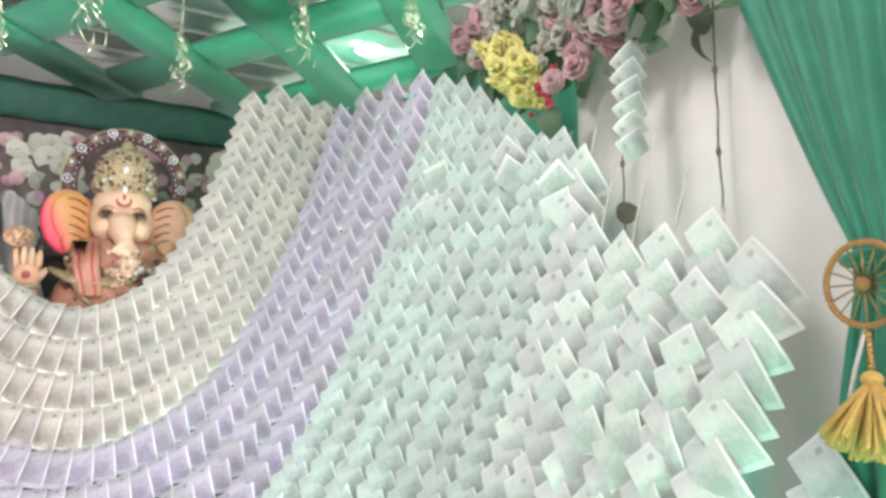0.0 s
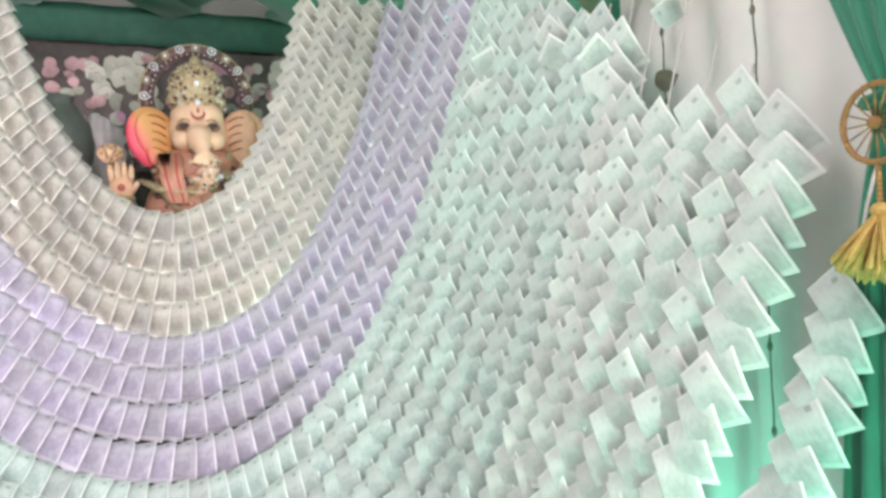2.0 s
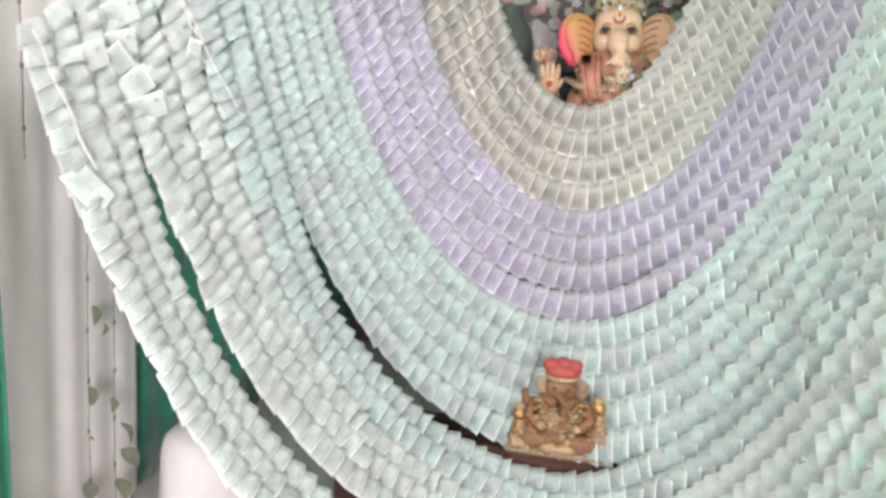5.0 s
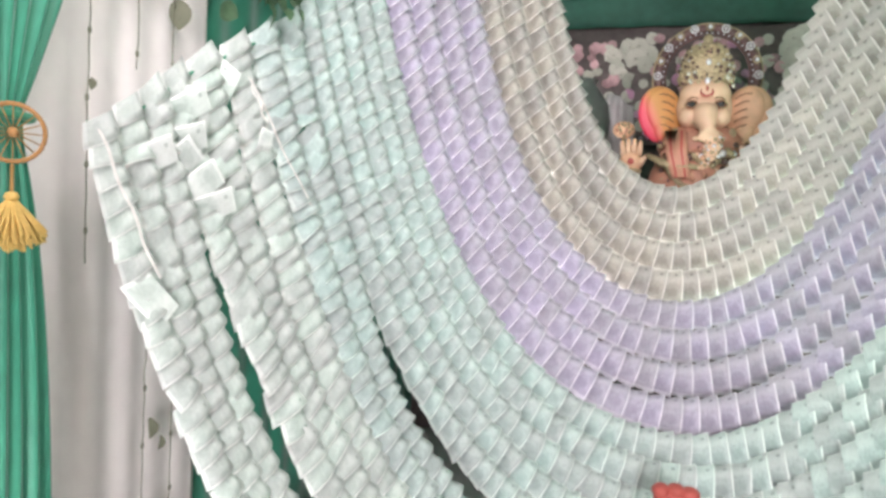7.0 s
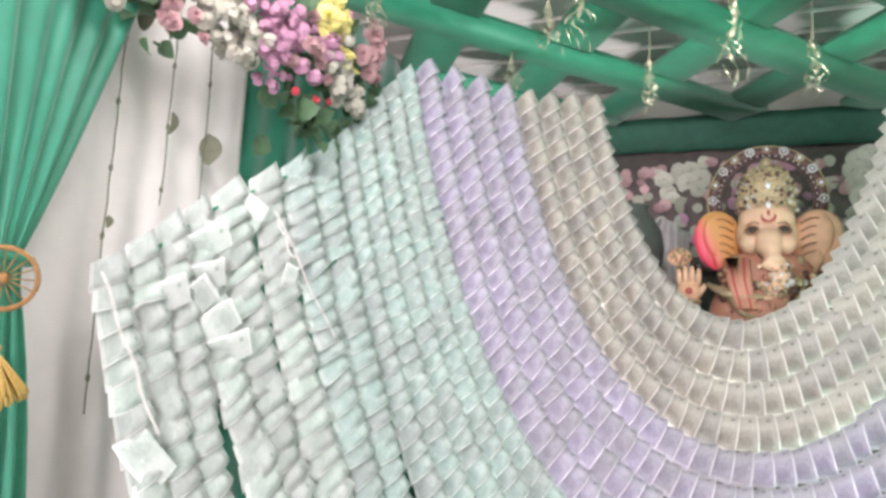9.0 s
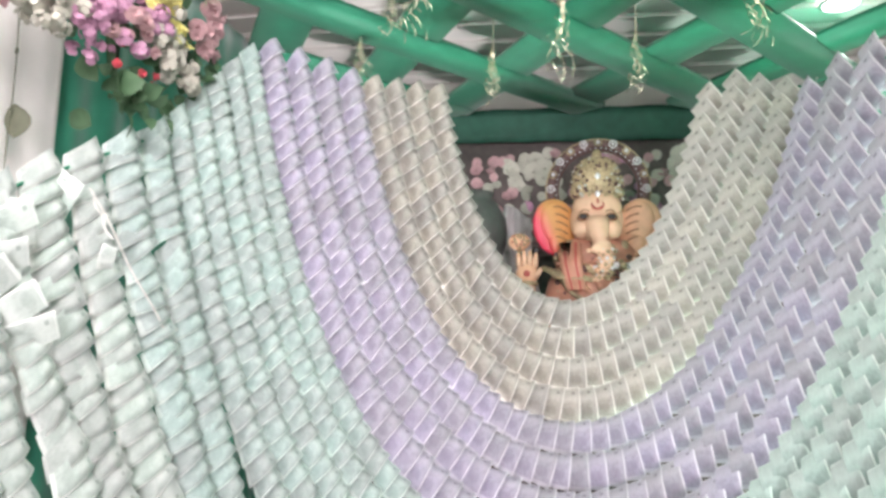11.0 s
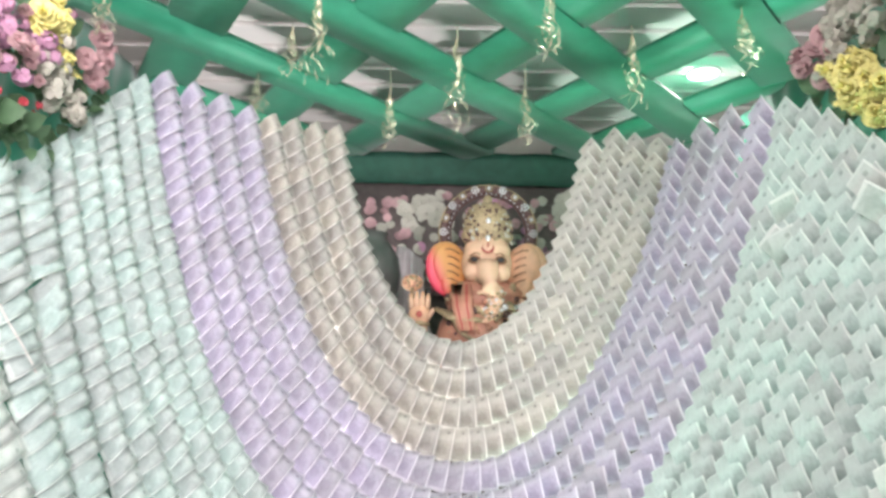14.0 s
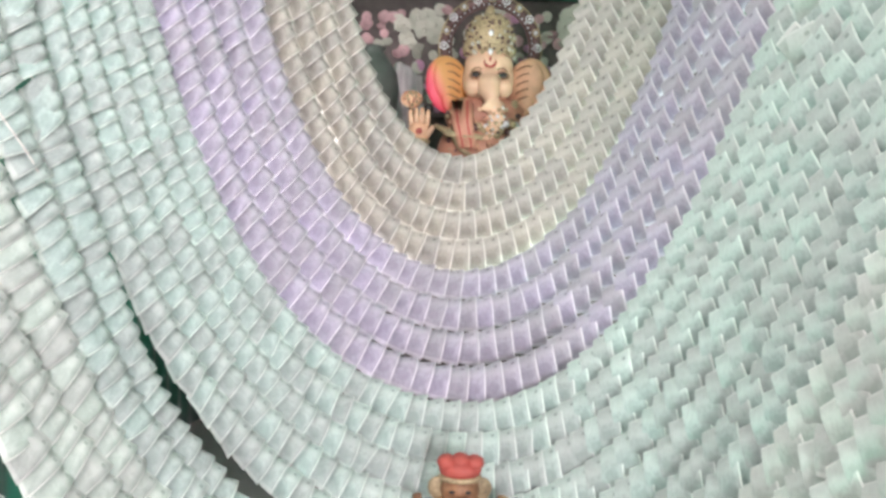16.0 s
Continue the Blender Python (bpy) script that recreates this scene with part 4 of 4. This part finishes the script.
# Flower panel on the dark cloth behind the idol.
panel = tagged(empty_at("floral_backdrop", 0.3, 4.5, 2.7), "panel of white and dull pink silk flowers behind the idol", "flowers")
rnd = random.Random(71)
bm = bmesh.new()
box(bm, (-0.99, 4.985, 2.36), (1.50, 5.015, 3.20), 0.006)
part("backing", bm, DARK_CLOTH, panel, "dark cloth backing")
FLAT = {"white": blossom("panel_flower", PETAL_WHITE, (4,), 1.0, 0.15), "pink": blossom("panel_flower", PETAL_PINK, (5, 3), 1.0, 0.2), "mauve": blossom("panel_flower", PETAL_MAUVE, (5, 3), 1.0, 0.2)}
for k in range(260):
    x, z = rnd.uniform(-0.8, 1.3), rnd.uniform(2.34, 3.0)
    near = math.hypot((x + 0.06) / 0.14, (z - 2.86) / 0.16) < 1 or x > 0.85
    colour = "white" if near or rnd.random() < 0.15 else ("pink" if x < -0.12 else rnd.choice(("pink", "mauve", "white")))
    r = (0.066 if near else 0.038) * rnd.uniform(0.8, 1.2)
    place("flower", FLAT[colour], Matrix.Translation((0.2 + (x - 0.2) * 1.13, 4.975, 1.81 + (z - 1.81) * 1.13)) @ pose(0, 0, 0, 90 + rnd.gauss(0, 12), rnd.gauss(0, 12), rnd.gauss(0, 12)) @ Matrix.Diagonal((r, r, r, 1)), panel)


def vase():
    prof = [(0.001, 0), (0.11, 0.0), (0.12, 0.05), (0.075, 0.12), (0.07, 0.46), (0.12, 0.56), (0.18, 0.70), (0.192, 0.79), (0.175, 0.90), (0.12, 0.99), (0.085, 1.03), (0.10, 1.06), (0.088, 1.06), (0.07, 1.02)]
    bm = bmesh.new()
    rings = [[bm.verts.new((r * math.cos(2 * math.pi * k / 24), r * math.sin(2 * math.pi * k / 24), z)) for k in range(24)] for r, z in prof]
    for a, b in zip(rings, rings[1:]):
        for k in range(24):
            bm.faces.new((a[k], a[(k + 1) % 24], b[(k + 1) % 24], b[k]))
    ob = new("vase", mesh_of("vase", bm, material("dull_grey_metal", (0.18, 0.19, 0.18), 0.4, metal=0.5)))
    ob.matrix_basis = Matrix.Translation((-0.37, 4.25, 1.62))
    return tagged(ob, "round-bodied dull grey metal vase on a tall foot", "vase")


vase()
bm = bmesh.new()
sheet(bm, lambda u, v: (-0.24 + (0.34 - 0.16 * v) * u + 0.02 * math.sin(7 * v), 4.46 + 0.02 * math.sin(14 * u + 3 * v), 1.64 + 0.99 * v - 0.06 * u * v + 0.02 * math.sin(5 * u)), 24, 12, 0.004)
tagged(new("white_shawl", mesh_of("white_shawl", bm, material("dull_white_cotton", (0.50, 0.47, 0.47), 0.85, scale=12, vary=0.2, bump=0.2))), "white cloth shawl hung beside the idol", "cloth")


# ---- tinsel ----
def tinsel(x, y, length, seed, hook=0.01):
    rnd = random.Random(seed)
    top = tagged(empty_at("tinsel_tassel", x, y, LAT_Z), "dangling gold foil tinsel tied to the green lattice", "tinsel", "tinsel tassels")
    bm = bmesh.new()
    tube(bm, [(x, y, LAT_Z + hook), (x + 0.004, y, LAT_Z - length * 0.12)], 0.003, 5)
    part("string", bm, TINSEL, top)
    for k in range(11):
        bm = bmesh.new()
        a0, turns, r0 = rnd.uniform(0, 6), rnd.uniform(1.2, 2.8), rnd.uniform(0.012, 0.034)
        ln, side = length * rnd.uniform(0.5, 0.9), rnd.uniform(-1, 1)
        rows = []
        for q in range(23):
            t = q / 22
            a = a0 + turns * 2 * math.pi * t
            r = r0 * (0.55 + 0.9 * t) * min(1, 6 * t)
            c = Vector((x + r * math.cos(a) + 0.05 * side * t * t, y + r * math.sin(a), LAT_Z - length * 0.1 - ln * t))
            w = Vector((math.cos(a * 1.7), math.sin(a * 1.7), 0.35)) * 0.0023
            rows.append((bm.verts.new(c - w), bm.verts.new(c + w)))
        for p, q in zip(rows, rows[1:]):
            bm.faces.new((p[0], p[1], q[1], q[0]))
        part("strand", bm, TINSEL, top)
    return top


for k, (x, y, ln) in enumerate(((0.15, 2.98, 0.56), (-0.65, 2.98, 0.30), (-0.45, 2.62, 0.46), (-0.24, 3.71, 0.40), (0.54, 3.58, 0.46), (0.53, 2.55, 0.40), (0.98, 2.94, 0.44), (-1.35, 2.55, 0.32), (-0.98, 3.55, 0.30), (1.42, 2.75, 0.34))):
    tinsel(x, y, ln, 80 + k, 0.325 if k in (3, 4) else 0.01)


# ---- recessed downlight ----
light = tagged(empty_at("recessed_downlight", 1.76, 4.12, 3.772), "round recessed ceiling downlight, lit", "light")
bm = bmesh.new()
tube(bm, [(1.76 + 0.105 * math.cos(a), 4.12 + 0.105 * math.sin(a), 3.768) for a in [2 * math.pi * k / 28 for k in range(28)]], 0.010, 8, closed=True)
part("trim_ring", bm, CEILING_WHITE, light)
bm = bmesh.new()
bmesh.ops.create_circle(bm, cap_ends=True, segments=28, radius=0.098, matrix=Matrix.Translation((1.76, 4.12, 3.766)))
part("diffuser", bm, LIGHT_DISC, light, "lit white diffuser")


# ---- hanging leaf strings on the white curtains ----
DRY = leaf_mesh("leaf", DRY_LEAF, 0.36)


def leaf_string(x, y, z0, z1, leaves, sign, seed):
    rnd = random.Random(seed)
    top = tagged(empty_at("leaf_string", x, y, z0), "thin string with knots and dull olive leaves against the curtain", "string", "leaf strings")
    n = int((z0 - z1) / 0.05)
    pts = [(x + rnd.uniform(-0.002, 0.002), y + rnd.uniform(-0.003, 0.003), z0 - (z0 - z1) * k / n) for k in range(n + 1)]
    bm = bmesh.new()
    tube(bm, pts, 0.0025, 5)
    for k in range(2, n, 4):
        ball(bm, pts[k], (0.006, 0.007, 0.013), seg=8)
    part("string", bm, DRY_LEAF, top)
    for ly, lz, size, turn in leaves:
        m = Matrix.Translation((x + sign * 0.012, ly, lz)) @ pose(0, 0, 0, 90 + turn, 0, 90) @ rot("Y", 90 + rnd.uniform(-25, 25)) @ Matrix.Diagonal((size, size, size, 1))
        place("leaf", DRY, m, top)
    return top


leaf_string(-1.63, 1.49, 3.0, 1.55, [(1.49, 2.88, 0.10, 200), (1.52, 2.80, 0.09, 160), (1.49, 2.13, 0.04, 180)], 1, 91)
leaf_string(-1.63, 1.70, 3.0, 2.2, [(1.70, 2.52, 0.085, 190)], 1, 92)
leaf_string(-1.63, 1.88, 3.0, 2.1, [(1.88, 2.50, 0.12, 175)], 1, 93)
leaf_string(-1.63, 1.78, 1.4, 0.05, [(1.77, 0.66, 0.085, 175), (1.80, 0.98, 0.08, 180), (1.76, 0.26, 0.09, 180), (1.76, 0.45, 0.03, 120)], 1, 94)
leaf_string(-1.63, 1.93, 1.4, 0.05, [(1.90, 0.57, 0.07, 180), (1.95, 0.44, 0.10, 150), (1.95, 0.32, 0.11, 130), (1.93, 0.20, 0.11, 160), (1.86, 0.90, 0.06, 190)], 1, 95)
leaf_string(1.50, 1.18, 2.75, 1.0, [(1.18, 2.62, 0.10, 200), (1.21, 2.58, 0.10, 160)], -1, 96)
leaf_string(1.50, 1.50, 2.60, 1.2, [(1.43, 2.16, 0.085, 250)], -1, 97)

# ---- a cloth-covered stool behind the garlands ----
bm = bmesh.new()
prof = [(0.001, 0.34), (0.10, 0.338), (0.17, 0.325), (0.21, 0.29), (0.225, 0.23), (0.23, 0.1), (0.235, 0.0)]
rings = [[bm.verts.new((r * (1 + (0.02 * math.sin(6 * 2 * math.pi * k / 36) if z < 0.2 else 0)) * math.cos(2 * math.pi * k / 36), r * math.sin(2 * math.pi * k / 36), z)) for k in range(36)] for r, z in prof]
for a, b in zip(rings, rings[1:]):
    for k in range(36):
        bm.faces.new((a[k], b[k], b[(k + 1) % 36], a[(k + 1) % 36]))
stool = new("stool", mesh_of("stool", bm, WHITE_CLOTH))
stool.matrix_basis = Matrix.Translation((-1.38, 2.28, 0))
tagged(stool, "round stool under a white cloth beside the curtain", "stool")


# ---- loose notes dangling from ribbons ----
def dangling_note(x, y, z0, z1, turn, mesh, lean, drop=0.0, size=0.135):
    top = tagged(empty_at("dangling_note", x, y, z0), "single pale teal banknote dangling from a thin white ribbon", "banknote", "dangling notes")
    bm = bmesh.new()
    n = 14
    pts = [(x + drop * k / n + 0.006 * math.sin(k), y + lean * k / n, z0 + (z1 - z0) * k / n) for k in range(n + 1)]
    rows = [(bm.verts.new((p[0] - 0.003, p[1] - 0.003, p[2])), bm.verts.new((p[0] + 0.003, p[1] + 0.003, p[2]))) for p in pts]
    for a, b in zip(rows, rows[1:]):
        bm.faces.new((a[0], a[1], b[1], b[0]))
    part("ribbon", bm, CORD, top, "narrow white ribbon")
    m = look((x + drop, y + lean * 0.85, z1 - 0.06), (0.1, 0, 1.7)) @ pose(0, 0, 0, 0, 180, 0) @ pose(0, 0, 0, 0, 0, turn) @ Matrix.Diagonal((size, size * 0.56, 0.5, 1))
    place("note", mesh, m, top)
    return top


dangling_note(-1.38, 1.27, 1.94, 1.53, 132, pale_notes(0, False, 1), 0.17, 0.07, 0.15)
dangling_note(-1.34, 1.92, 2.22, 2.06, 80, pale_notes(0, False, 2), 0.06, 0.05, 0.08)
dangling_note(-1.33, 1.93, 2.20, 1.52, 70, pale_notes(0, False, 0), 0.46, 0.16, 0.10)


# ---- single notes bunched at the garlands' upper ends ----
def note_bunch(spots, seed, label, turn, spread):
    """Loose notes at spots (rope number, place along the swag, count), tied on in front of the garlands at odd angles."""
    rnd = random.Random(seed)
    top = tagged(empty_at("banknote_bunch", *swag(spots[0][0], spots[0][1])), label, "banknotes", "banknote bunches")
    for e, at, count in spots:
        for k in range(count):
            p = swag(e + rnd.uniform(-0.35, 0.35), at + rnd.uniform(-0.02, 0.02))
            towards = (Vector((0.1, 0, 1.7)) - p).normalized()
            m = look(p + towards * rnd.uniform(0.02, 0.05), (0.1 + rnd.gauss(0, 0.3), 0, 1.6 + rnd.gauss(0, 0.3))) @ pose(0, 0, 0, 0, 180, 0) @ pose(0, 0, 0, 0, 0, rnd.gauss(turn, spread)) @ Matrix.Diagonal((0.15, 0.085, 0.6, 1))
            place("note", pale_notes(0, k % 2 == 0, k), m, top)
    return top


note_bunch([(17.2, -0.97, 2), (18.0, -0.955, 2), (17.5, -0.935, 2), (19.0, -0.965, 1), (16.4, -0.97, 1)], 101, "bunch of crumpled loose pale teal banknotes tied to the garlands", 40, 22)
note_bunch([(9.6, 0.93, 2), (9.2, 0.90, 1), (12.6, 0.975, 2), (14.6, 0.97, 2)], 102, "loose pale teal banknotes sticking out of the garlands", -60, 15)


def short_strip(a, b, count, seed):
    """A short garland that hangs straight from a to b."""
    rnd = random.Random(seed)
    a, b = Vector(a), Vector(b)
    top = tagged(empty_at("banknote_garland", *a), "short straight garland of pale teal banknotes under the flowers", "garland", "teal banknote garlands")
    for k in range(count):
        p = a.lerp(b, (k + 0.5) / count)
        m = look(p, (0.15, 0, 1.75)) @ pose(0, 0, 0, 0, 180, 0) @ pose(0, 0, 0, rnd.gauss(0, 6), rnd.gauss(20, 8), rnd.gauss(35, 8)) @ Matrix.Diagonal((0.075, 0.06, 0.5, 1))
        place("note", pale_notes(0, False, k), m, top)
    bm = bmesh.new()
    tube(bm, [a + Vector((0, 0, 0.08)), a, b], 0.003, 5)
    part("cord", bm, CORD, top, "thin white cord threaded behind the notes")
    return top


short_strip((1.39, 1.35, 2.54), (1.37, 1.32, 2.26), 6, 111)
